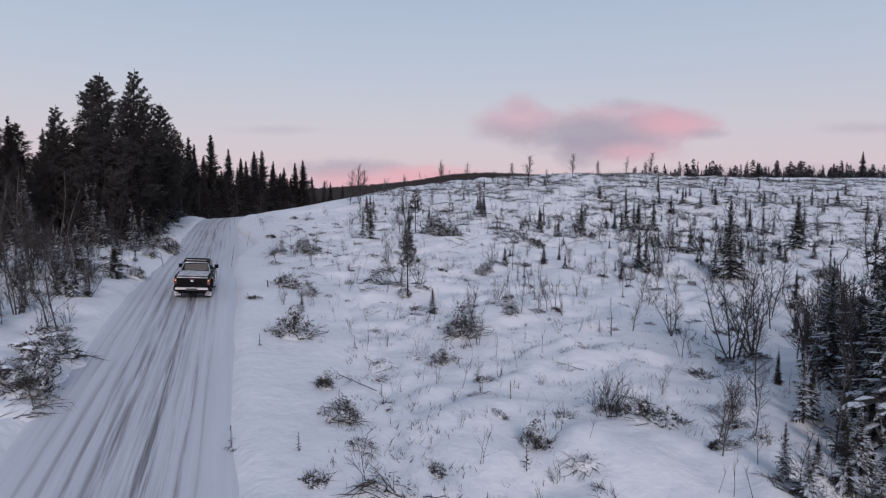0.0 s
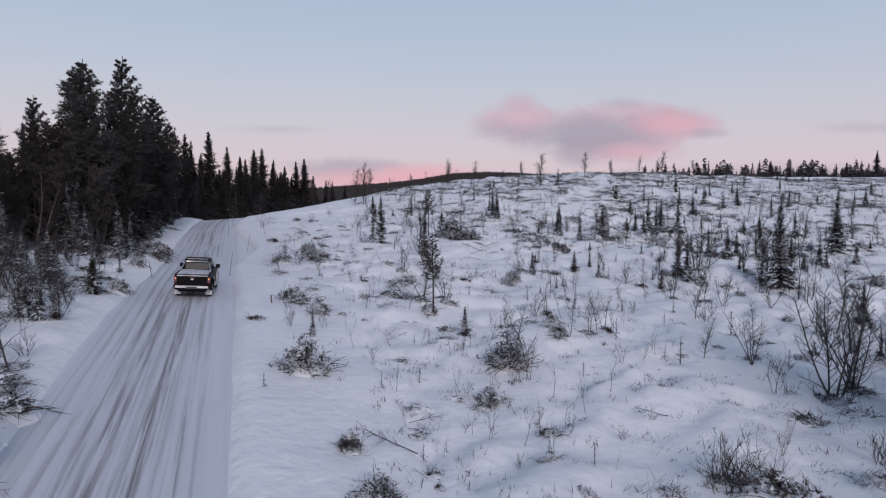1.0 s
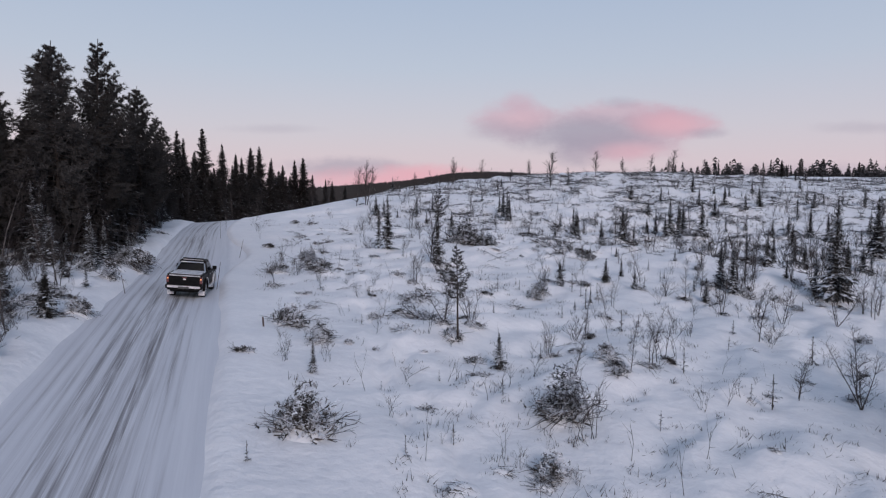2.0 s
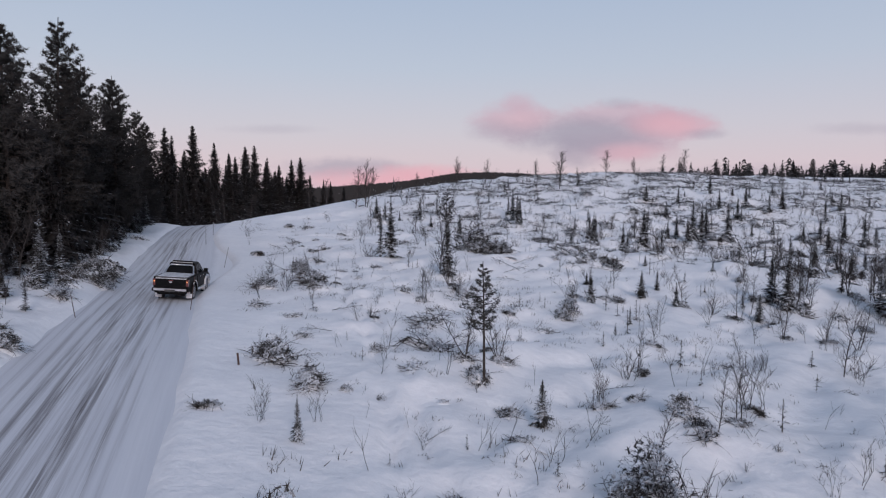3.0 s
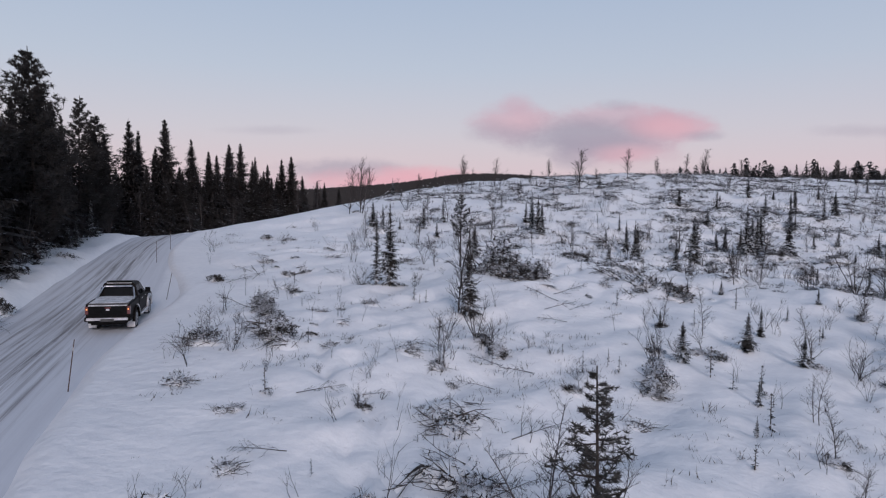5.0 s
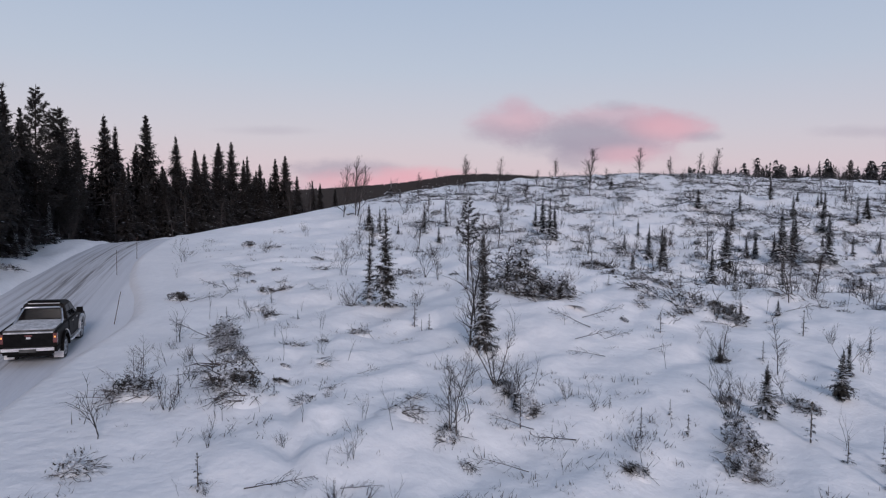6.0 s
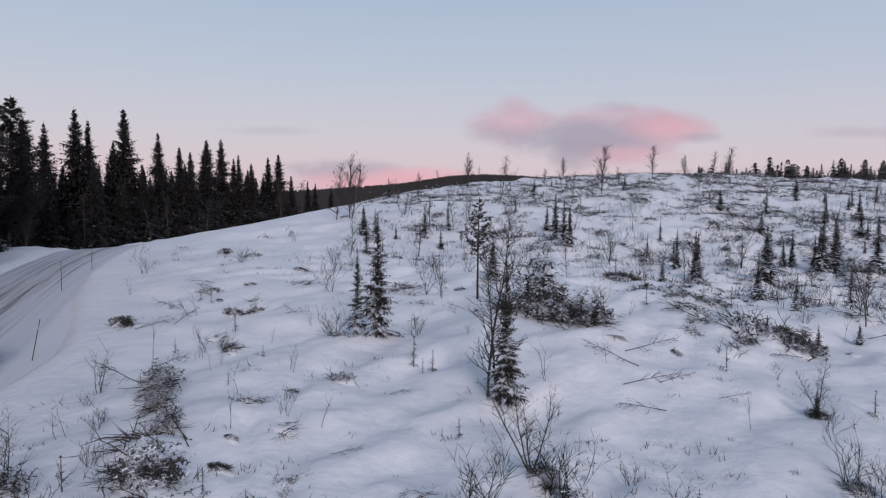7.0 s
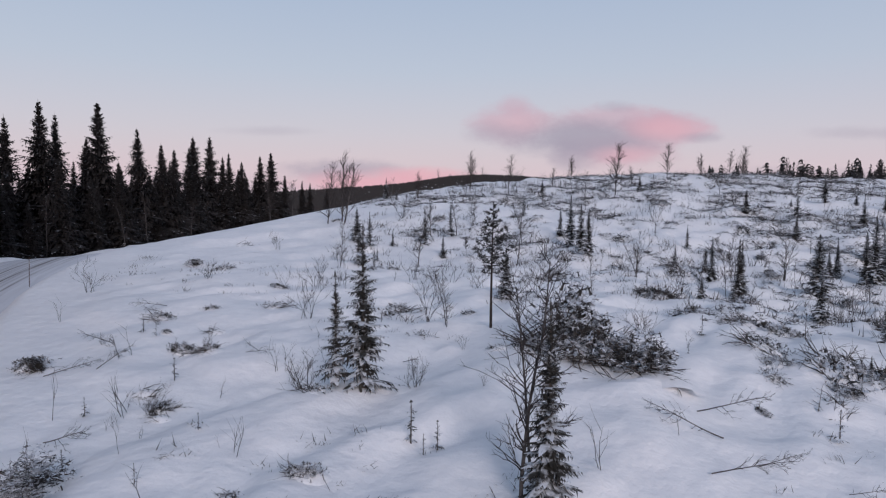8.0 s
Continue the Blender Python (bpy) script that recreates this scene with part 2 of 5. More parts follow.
def ripple(x, y, size, seed=0):
    """Smooth value noise from -1 to 1 with lumps of that size in metres."""
    u, v = x / size, y / size
    ix, iy = np.floor(u).astype(np.int64), np.floor(v).astype(np.int64)
    fu, fv = u - ix, v - iy
    fu, fv = fu * fu * (3 - 2 * fu), fv * fv * (3 - 2 * fv)
    a, b = hashed(ix, iy, seed), hashed(ix + 1, iy, seed)
    c, d = hashed(ix, iy + 1, seed), hashed(ix + 1, iy + 1, seed)
    return 2 * ((a * (1 - fu) + b * fu) * (1 - fv) + (c * (1 - fu) + d * fu) * fv) - 1


# ---------------------------------------------------------------- lie of the land
LAND = [-0.285, -3.755, 4.202, -0.89, -2.151, -0.812, -0.895, 5.479, 3.507]
KNOLLS = [(18, 86, 13, -1.046), (20, 62, 10, 1.217), (-6, 91, 12, -1.05), (-17, 74, 10, 0.159), (-9, 62, 8, 0.082), (8, 70, 8, 0.526), (7, 32, 9, 0.127), (35, 142, 17, 1.2), (12, 136, 9, 0.5), (62, 150, 14, 0.5), (12, 20, 7, 0.4), (-10.5, 50.5, 4, 0.3), (27, 92, 9, -0.5), (-1, 60.5, 4, 0.35)]


def hill(x, y):
    """The smooth height of the land: a slope that climbs to a rounded crest, with a wooded ridge far behind."""
    x, y = np.asarray(x, float), np.asarray(y, float)
    ye = np.where(y < 95, y, 95 + 40 * np.tanh((y - 95) / 40))
    ye = np.where(ye > -20, ye, -20 + 20 * np.tanh((ye + 20) / 20))
    u, v = np.tanh(x / 40), ye / 100
    z = sum(c * b for c, b in zip(LAND, (1, u, v, u * u, u * v, v * v, u * u * v, u * v * v, v**3)))
    for a, b, r, k in KNOLLS:
        z = z + k * np.exp(-((x - a) ** 2 + (y - b) ** 2) / r**2)
    # the ground falls away to the left behind a brow, where the forest stands lower
    brow = np.where(y < 88, -28 + 1.2 * (y - 88), -28 + 0.36 * (y - 88))
    fall = 0.27 * 1.6 * np.logaddexp(0, (brow - x) / 1.6)
    z = z - 7.5 * (1 - np.exp(-fall / 7.5)) * np.clip((y - 55) / 20, 0, 1)
    # a shallow dip in the road before the brow
    off = x - (-2.55 - 0.336 * y)
    z = z - 0.9 * np.exp(-(((y - 60) / 16) ** 2)) * np.exp(-((off / np.where(off > 0, 8.0, 4.5)) ** 2))
    # the road is banked to the right before the brow
    z = z - 0.075 * off * np.exp(-((off / 4.5) ** 2)) * np.clip((y - 36) / 10, 0, 1) * np.clip((74 - y) / 12, 0, 1)
    far = np.clip((y - 190) / 250, 0, 1)
    z = z - 9 * far * far * (3 - 2 * far)
    z = z + 58 * np.exp(-(((x - 105) / 300) ** 2) - ((y - 1250) / 330) ** 2) + 40 * np.exp(-(((x + 330) / 300) ** 2) - ((y - 1500) / 330) ** 2)
    return z


def middle(y):
    """Where the road's middle runs: straight, then round to the right over the brow."""
    y = np.asarray(y, float)
    bend = 9 * np.log1p(np.exp(np.clip((y - 88) / 5.5, -30, 30)))
    return -2.55 - 0.336 * y + 0.62 * bend * 0.62


def half_width(y, side):
    """Half the road's width; there is a passing place on its right."""
    w = (1.9 if side > 0 else 2.45 - 0.5 * np.clip((np.asarray(y, float) - 28) / 12, 0, 1)) + 0.12 * np.sin(np.asarray(y, float) * 0.23) + 0.10 * ripple(np.asarray(y, float), 0.0 * np.asarray(y, float) + side, 1.7, 12)
    return w + (1.6 * np.exp(-(((np.asarray(y, float) - 61) / 6.5) ** 2)) if side > 0 else 0)


LEAN_COS = math.cos(math.atan(0.336))


def road_level(x, y):
    return hill(x, y) - 0.10


def snow_level(x, y, fine=True):
    """The snow's surface: drifts, hummocks, an old vehicle track and the ploughed banks; it dips under the road."""
    x, y = np.asarray(x, float), np.asarray(y, float)
    z = hill(x, y)
    off = (x - middle(y)) * LEAN_COS
    side = np.where(off > 0, 1, -1)
    w = np.where(off > 0, half_width(y, 1), half_width(y, -1))
    d = np.abs(off) - w
    away = np.clip((d - 0.4) / 3.5, 0, 1)
    near = np.exp(-(((y - 40) / 160) ** 2) - ((x / 160) ** 2))
    rough = 0.12 * ripple(x, y, 3.7, 1) + 0.06 * ripple(x + 0.4 * y, y, 1.5, 2) + 0.22 * ripple(x, y, 11.0, 3)
    rough = rough + 0.09 * np.clip((d - 2) / 5, 0.15, 1) * ripple(0.34 * x + 0.94 * y, (0.94 * x - 0.34 * y) * 0.34, 1.25, 16) + 0.04 * np.clip((d - 2) / 5, 0, 1) * np.abs(ripple(0.34 * x + 0.94 * y, (0.94 * x - 0.34 * y) * 0.4, 0.8, 17))
    # wind drifts that run up the slope to the right, and snowed-over stumps and tussocks
    q, p = 0.76 * x - 0.65 * y, 0.65 * x + 0.76 * y
    open_snow = np.clip((d - 2.5) / 5, 0.05, 1)
    rough = rough + open_snow * (0.19 * ripple(q + 0.5 * ripple(x, y, 2.4, 65), p * 0.30, 0.95, 61) + 0.22 * ripple(q + 0.8 * ripple(x, y, 5.0, 66), p * 0.36, 2.4, 62))
    humps = np.clip(ripple(q, 0.6 * p, 0.8, 63) - 0.2, 0, 1) * np.clip(0.4 + ripple(x, y, 6.0, 64), 0, 1)
    rough = rough + 0.24 * open_snow * humps
    crest = np.clip((y - 58) / 32, 0, 1) * np.clip((x + 13) / 16, 0, 1)
    rough = rough + crest * (0.45 * np.clip((y - 95) / 30, 0, 1) * ripple(x, y, 9.0, 51) + 0.36 * ripple(x, y * 1.6, 4.5, 6) + 0.32 * ripple(x, y * 1.5, 2.0, 8) + 0.18 * ripple(x, y * 1.4, 1.0, 13))
    if fine:
        soft = np.clip((d - 1.5) / 6, 0.1, 1)
        rough = rough + 0.08 * soft * ripple(x + 0.3 * y, y - 0.2 * x, 0.9, 4) * (0.5 + 0.5 * ripple(x, y, 5.0, 18)) + 0.02 * soft * ripple(x + 0.5 * y, y, 0.55, 5) * (0.5 + 0.5 * ripple(x, y, 3.1, 20))
    z = z + rough * away * near
    # old snowed-in track beside the road
    tx = 2.9 - 0.225 * y + 0.18 * np.sin(y * 0.35)
    for gap in (-0.45, 0.45):
        z = z - 0.30 * np.exp(-(((x - tx - gap) / 0.28) ** 2)) * np.clip((62 - y) / 14, 0, 1) * (0.65 + 0.6 * ripple(x, y, 0.7, 9))
    # ploughed banks: a soft shoulder on the right, a steeper one on the left
    z = z + np.where(off < 0, 0.22, 0.0) * ripple(x, y, 1.3, 21) * np.clip((d - 0.5) / 1.5, 0, 1) * np.exp(-np.clip(d, 0, 99) / 9)
    bank = np.where(off > 0, 0.20, 0.72) * (1 + 0.45 * ripple(x, y, 2.3, 7) * np.where(off > 0, 0.5, 1))
    z = z + bank * np.clip(d / np.where(off > 0, 1.0, 2.2), 0, 1) * np.exp(-np.clip(d, 0, 99) / np.where(off > 0, 3.0, 2.2))
    z = z + np.where(off < 0, 0.35, 0.0) * np.clip((d - 1) / 3, 0, 1) * np.exp(-np.clip(d, 0, 99) / 30)
    return z - 0.42 * np.clip((0.75 - d) / 0.75, 0, 1) * (np.abs(y) < 400)


def axis_steps(low, high, step, start, end, grow=1.11):
    """Even steps between low and high, growing ones out to start and end."""
    core = list(np.arange(low, high + 1e-6, step))
    d, a = step, core[0]
    while a > start:
        d *= grow
        a -= d
        core.insert(0, a)
    d, a = step, core[-1]
    while a < end:
        d *= grow
        a += d
        core.append(a)
    return np.array(core)


def grid_mesh(name, xs, ys, zs, mat):
    nx, ny = len(xs), len(ys)
    gx, gy = np.meshgrid(xs, ys)
    me = bpy.data.meshes.new(name)
    i = (np.arange(ny - 1)[:, None] * nx + np.arange(nx - 1)[None]).ravel()
    me.from_pydata(np.stack([gx, gy, zs], -1).reshape(-1, 3).tolist(), [], np.stack([i, i + 1, i + nx + 1, i + nx], -1).tolist())
    me.polygons.foreach_set("use_smooth", [True] * len(me.polygons))
    me.materials.append(mat)
    me.update()
    return me


def build_ground():
    xs = axis_steps(-34, 30, 0.23, -3500, 3500, 1.055)
    ys = axis_steps(6, 80, 0.28, -3000, 4200, 1.022)
    gx, gy = np.meshgrid(xs, ys)
    tagged(new("ground", grid_mesh("ground", xs, ys, snow_level(gx, gy), SNOW)), "snow-covered clear-cut hillside with soft drifts and hummocks", "ground", kind="structure")


def build_road():
    ys = np.concatenate([np.arange(-60, 6, 0.8), np.arange(6, 96, 0.3), np.arange(96, 150, 1.0)])
    me = bpy.data.meshes.new("road")
    verts, uvs, n = [], [], 41
    run = np.concatenate([[0], np.cumsum(np.hypot(np.diff(ys), np.diff(middle(ys))))])
    for y, s in zip(ys, run):
        slope = float(middle(y + 0.1) - middle(y - 0.1)) / 0.2
        nx, ny = 1 / math.hypot(1, slope), -slope / math.hypot(1, slope)
        for k in range(n):
            f = k / (n - 1) * 2 - 1
            v = f * (float(half_width(y, 1 if f > 0 else -1)) + 0.85)
            x, yy = float(middle(y)) + v * nx, y + v * ny
            z = float(road_level(x, yy)) + 0.012 * math.cos(v * 9) + 0.010 * float(ripple(np.array(v * 3), np.array(s * 0.25), 1.0, 11))
            for centre, wide, deep in TRACKS:
                z -= 0.016 * deep * math.exp(-(((v - centre) / (wide * 1.3)) ** 2))
            verts.append((x, yy, z))
            uvs.append((v, s))
    faces = [(j * n + k, j * n + k + 1, (j + 1) * n + k + 1, (j + 1) * n + k) for j in range(len(ys) - 1) for k in range(n - 1)]
    me.from_pydata(verts, [], faces)
    layer = me.uv_layers.new(name="UVMap")
    layer.data.foreach_set("uv", [c for f in faces for i in f for c in uvs[i]])
    me.polygons.foreach_set("use_smooth", [True] * len(me.polygons))
    me.materials.append(ROAD)
    tagged(new("road", me), "forest road of packed snow with dirty wheel tracks", "road", kind="structure")


build_ground()
build_road()


def level(x, y):
    return float(snow_level(x, y, False))


# ---------------------------------------------------------------- trees
def spruce(seed, tall, wide, whorls, each, needles, bare=0.06, ragged=0.25, name="spruce_tree", fine=5):
    """Trunk with drooping whorls of branches, each a jagged spray of needles."""
    rnd = random.Random(seed)
    thing = new(name)
    bend = [rnd.uniform(-0.012, 0.012) * tall for _ in range(2)]

    def spine(z):
        k = math.sin(z / tall * 2.4)
        return Vector((bend[0] * k, bend[1] * k, z))

    g = Geo()
    hs = [tall * k / 7 for k in range(8)]
    g.tube([spine(z) - Vector((0, 0, 0.3 if z == 0 else 0)) for z in hs], [tall * 0.012 * (1 - z / tall) + 0.008 for z in hs], 6)
    part("trunk", g, BARK, thing)
    g = Geo()
    for w in range(whorls):
        z0 = tall * (bare + (0.985 - bare) * (w / (whorls - 1)) ** 0.92)
        high = z0 / tall
        reach = wide * (1 - high) ** 0.95 * rnd.uniform(1 - ragged, 1 + ragged * 0.5) + 0.03 * wide
        turn = rnd.uniform(0, 6.3)
        for b in range(each if z0 < 0.9 * tall else max(3, each - 2)):
            a = turn + 6.283 * b / each + rnd.uniform(-0.4, 0.4)
            r = reach * rnd.uniform(0.55, 1.18)
            z = z0 + rnd.uniform(-0.45, 0.45) * tall / whorls
            out = Vector((math.cos(a), math.sin(a), 0))
            across = Vector((-out.y, out.x, 0))
            base = spine(min(z, tall))
            droop = 0.36 * (1 - high) + 0.02
            rise = 0.16 + 0.5 * high * high
            pts = [base + out * r * s + Vector((0, 0, r * (rise * s - droop * 1.9 * s * s + droop * 0.85 * s**3))) for s in (0, 0.35, 0.7, 1)]
            wd = 0.13 * r + 0.02 * wide
            for i in range(3):
                w0, w1 = wd * (0.4, 1.0, 0.7)[i], wd * (1.0, 0.7, 0.1)[i]
                g.face(pts[i] - across * w0, pts[i] + across * w0, pts[i + 1] + across * w1, pts[i + 1] - across * w1)
            for k in range(fine):
                s = (k + 0.6 + rnd.uniform(-0.3, 0.3)) / fine
                i = min(int(s * 3), 2)
                p = pts[i].lerp(pts[i + 1], s * 3 - i)
                long = (0.36 * r + 0.03 * wide) * (1.2 - s) * rnd.uniform(0.6, 1.3)
                for side in (-1, 1):
                    tip = p + (across * side * 0.8 + out * 0.6) * long + Vector((0, 0, -0.6 * long * rnd.uniform(0.2, 1.7)))
                    q = out * (0.18 * long + 0.008 * wide)
                    g.face(p - q, p + q, tip)
                # a hanging twig
                hang = long * rnd.uniform(0.5, 1.2)
                g.face(p - across * 0.25 * hang, p + across * 0.25 * hang, p + out * 0.2 * hang - Vector((0, 0, hang)))
    g.face(spine(tall * 0.96) + Vector((0.05, 0, 0)), spine(tall * 0.96) - Vector((0.05, 0, 0)), spine(tall) + Vector((0, 0, 0.03 * tall)))
    part("foliage", g, needles, thing)
    return thing


def pine(seed, tall, wide, bare, limbs, tufts=5, needles=None, name="pine_tree", tuft=1.0):
    """Bare lower trunk, upswept limbs with tufts of needles."""
    rnd = random.Random(seed)
    thing = new(name)
    lean = [rnd.uniform(-0.03, 0.03) * tall for _ in range(2)]

    def spine(z):
        k = (z / tall) ** 2
        return Vector((lean[0] * k, lean[1] * k, z))

    g = Geo()
    hs = [tall * k / 8 for k in range(9)]
    g.tube([spine(z) - Vector((0, 0, 0.3 if z == 0 else 0)) for z in hs], [tall * 0.011 * (1 - 0.9 * z / tall) + 0.006 for z in hs], 6)
    part("trunk", g, PINE_BARK, thing)
    b, g = Geo(), Geo()
    for i in range(limbs):
        f = (i + rnd.random()) / limbs
        z = tall * (bare + (0.97 - bare) * f)
        a = i * 2.4 + rnd.uniform(-0.5, 0.5)
        r = wide * (1.02 - f) ** 0.58 * rnd.uniform(0.45, 1.1) * (0.6 + 0.4 * min(1, f * 3))
        out = Vector((math.cos(a), math.sin(a), 0))
        p0 = spine(z)
        pts = [p0, p0 + out * r * 0.5 + Vector((0, 0, 0.06 * r)), p0 + out * r + Vector((0, 0, 0.34 * r))]
        b.tube(pts, [0.006 * tall * (1 - f) + 0.008, 0.012, 0.006], 3)
        for k in range(tufts):
            s = 0.35 + 0.65 * (k + rnd.random()) / tufts
            c = (pts[0].lerp(pts[1], s * 2) if s < 0.5 else pts[1].lerp(pts[2], s * 2 - 1)) + Vector([rnd.uniform(-1, 1) * 0.17 * r for _ in range(3)])
            size = tuft * (0.045 * r + 0.022 * wide)
            for _ in range(12):
                way = Vector((rnd.gauss(0, 1), rnd.gauss(0, 1), rnd.gauss(0.5, 0.7))).normalized()
                side = way.orthogonal().normalized() * size * 0.13
                g.face(c - side, c + side, c + way * size * rnd.uniform(0.7, 1.8))
    part("branchwork", b, PINE_BARK, thing)
    part("foliage", g, needles or PINE, thing)
    return thing


def sprout(g, rnd, start, way, long, thick, depth, spread, lift, splits):
    """A bare branch that wavers, tapers and forks."""
    pts, p, d = [start], start.copy(), way.normalized()
    n = 4 if depth > 1 else 3 if depth == 1 else 2 if long > 0.4 else 1
    for _ in range(n):
        d = (d + Vector((rnd.gauss(0, 0.21), rnd.gauss(0, 0.21), rnd.gauss(lift, 0.13)))).normalized()
        p = p + d * long / n
        pts.append(p.copy())
    g.tube(pts, [thick * (1 - 0.8 * k / n) for k in range(n + 1)], 4 if depth > 2 else 3)
    if depth > 0:
        for _ in range(math.ceil(splits) if depth > 1 else int(splits)):
            s = rnd.uniform(0.25, 0.98) * n
            i = min(int(s), n - 1)
            q = pts[i].lerp(pts[i + 1], s - i)
            side = Vector((rnd.gauss(0, 1), rnd.gauss(0, 1), rnd.gauss(0.25, 0.4))).normalized()
            sprout(g, rnd, q, (d * 0.8 + side * spread).normalized(), long * rnd.uniform(0.35, 0.6) * (1.1 - 0.35 * s / n), max(thick * 0.5, 0.0055), depth - 1, spread, lift, splits)


def birch(seed, tall, stems=1, splits=6, name="birch_tree", stout=1.0):
    rnd = random.Random(seed)
    thing = new(name)
    t, g = Geo(), Geo()
    for k in range(stems):
        lean = Vector((rnd.gauss(0, 0.10 + 0.05 * stems), rnd.gauss(0, 0.10 + 0.05 * stems), 1)).normalized()
        p, pts, d = Vector((rnd.uniform(-0.2, 0.2) * (stems > 1), rnd.uniform(-0.2, 0.2) * (stems > 1), -0.25)), [], lean
        high = tall * (1 if k == 0 else rnd.uniform(0.6, 0.95))
        for _ in range(8):
            pts.append(p.copy())
            d = (d + Vector((rnd.gauss(0, 0.06), rnd.gauss(0, 0.06), 0.05))).normalized()
            p = p + d * high / 7
        rs = [stout**0.25 * (tall * 0.0085 * (1 - 0.85 * i / 7) + 0.004) for i in range(8)]
        t.tube(pts, rs, 5)
        for i in range(2, 8):
            for _ in range(splits - (i < 4) * 3):
                a = rnd.uniform(0, 6.283)
                side = Vector((math.cos(a), math.sin(a), rnd.uniform(0.5, 1.3) + 0.4 * (stout > 1)))
                sprout(g, rnd, pts[i - 1].lerp(pts[i], rnd.random()), side, tall * rnd.uniform(0.16, 0.30) * (1.25 if stout > 1 else 1.0) * (1.15 - 0.09 * i), rs[i] * 0.42 + 0.006 * stout, 2, 0.7, 0.06, 3 if stout > 1 else 2.5)
    part("trunk", t, BIRCH, thing)
    part("crown", g, TWIG, thing)
    return thing


def bush(seed, tall, stems, name="leafless_shrub", depth=2, spread=0.35):
    rnd = random.Random(seed)
    thing = new(name)
    t, g = Geo(), Geo()
    for k in range(stems):
        a = rnd.uniform(0, 6.283)
        way = Vector((math.cos(a) * spread * rnd.random() * 1.5, math.sin(a) * spread * rnd.random() * 1.5, 1))
        base = Vector((rnd.gauss(0, 0.10), rnd.gauss(0, 0.10), -0.2))
        sprout(t if k < 2 else g, rnd, base, way, tall * rnd.uniform(0.55, 1.15), 0.008 + 0.003 * tall, depth, 0.6, 0.07, 4)
    tagged(part("stem", t, TWIG, thing), kind="stuff" if depth < 2 else "")
    part("crown", g, TWIG, thing)
    return thing


def brush_pile(seed, wide, green, name="brush_pile", high=1.0):
    """Felled tops and cut branches half buried in snow."""
    rnd = random.Random(seed)
    thing = new(name)
    g, n = Geo(), Geo()
    for k in range(42):
        a, r = rnd.uniform(0, 6.283), wide * 0.42 * math.sqrt(rnd.random())
        p = Vector((math.cos(a) * r, math.sin(a) * r * 0.7, 0.02 + (high - 1) * wide * 0.16 * rnd.random() * (1 - 2 * r / wide)))
        q = rnd.gauss(0.0, 0.8)
        way = Vector((math.cos(q), math.sin(q) * 0.8, rnd.uniform(-0.05, 0.55)))
        sprout(g, rnd, p, way, wide * rnd.uniform(0.25, 0.62), rnd.uniform(0.009, 0.022), 1, 0.5, -0.10, 2)
        for _ in range(green * 2):
            c = p + Vector((rnd.gauss(0, 0.12), rnd.gauss(0, 0.12), high * rnd.uniform(0.02, 0.22) * min(wide, 1.6) * (1.1 - r / wide * 1.6))) * 1.0
            d = Vector((rnd.gauss(0, 1), rnd.gauss(0, 1), rnd.gauss(0.15, 0.5))).normalized()
            s = d.orthogonal().normalized()
            long = rnd.uniform(0.08, 0.20) * (0.5 + 0.35 * wide)
            n.face(c - s * long * 0.13, c + s * long * 0.13, c + d * long)
            for m in (-1, 1):
                e = c + d * long * rnd.uniform(0.3, 0.6)
                n.face(e - d * long * 0.08, e + d * long * 0.08, e + (d * 0.6 + s * m) * long * 0.45)
    part("brushwood", g, DEAD, thing)
    if green:
        part("foliage", n, GREEN, thing)
    c, n = Geo(), 12
    seed_x = rnd.uniform(0, 90)
    for i in range(n + 1):
        for j in range(n + 1):
            x, y = (i / n - 0.5) * wide * 1.5, (j / n - 0.5) * wide * 1.2
            r = math.hypot(x / (0.72 * wide), y / (0.58 * wide))
            bumps = float(ripple(np.array(x + seed_x), np.array(y), 0.30, 3)) + 0.6 * float(ripple(np.array(x), np.array(y + seed_x), 0.15, 5))
            c.v.append((x, y, wide * (0.10 * math.exp(-2.2 * r * r) + 0.03 * bumps * max(0.0, 1 - r * r)) - 0.16 * wide * r * r - 0.02))
    for i in range(n):
        for j in range(n):
            k = i * (n + 1) + j
            c.f.append((k, k + n + 1, k + n + 2, k + 1))
    part("snow_drift", c, LUMP, thing, "settled snow", True)
    return thing


def boulder(seed, wide):
    """An uneven stone half sunk in the bank, snow on its top."""
    rnd = random.Random(seed)
    thing = new("boulder")
    bm = bmesh.new()
    bmesh.ops.create_icosphere(bm, subdivisions=3, radius=wide / 2)
    for v in bm.verts:
        p = v.co * 2 / wide
        k = 1 + 0.34 * float(ripple(np.array(p.x * 1.3 + seed), np.array(p.y + p.z * 0.7), 0.8, seed)) + 0.20 * float(ripple(np.array(p.x + p.z * 1.4), np.array(p.y * 2 + seed + p.z), 0.28, seed + 1))
        v.co = Vector((v.co.x * k, v.co.y * 0.8 * k, v.co.z * 0.62 * k + wide * 0.08))
    part("stone", bm, ROCK, thing)
    g = Geo()
    for k in range(150):
        a, r = rnd.uniform(0, 6.283), wide * (0.38 + 0.22 * rnd.random())
        p = Vector((math.cos(a) * r, math.sin(a) * r * 0.8, rnd.uniform(0, 0.16) * wide))
        tip = p + Vector((rnd.gauss(0, 0.09), rnd.gauss(0, 0.09), rnd.uniform(0.06, 0.22))) * wide
        w = Vector((-math.sin(a), math.cos(a), 0.2)) * 0.012
        g.face(p - w, p + w, tip)
    part("heather", g, DEAD, thing, "dark heather round the stone")
    return thing


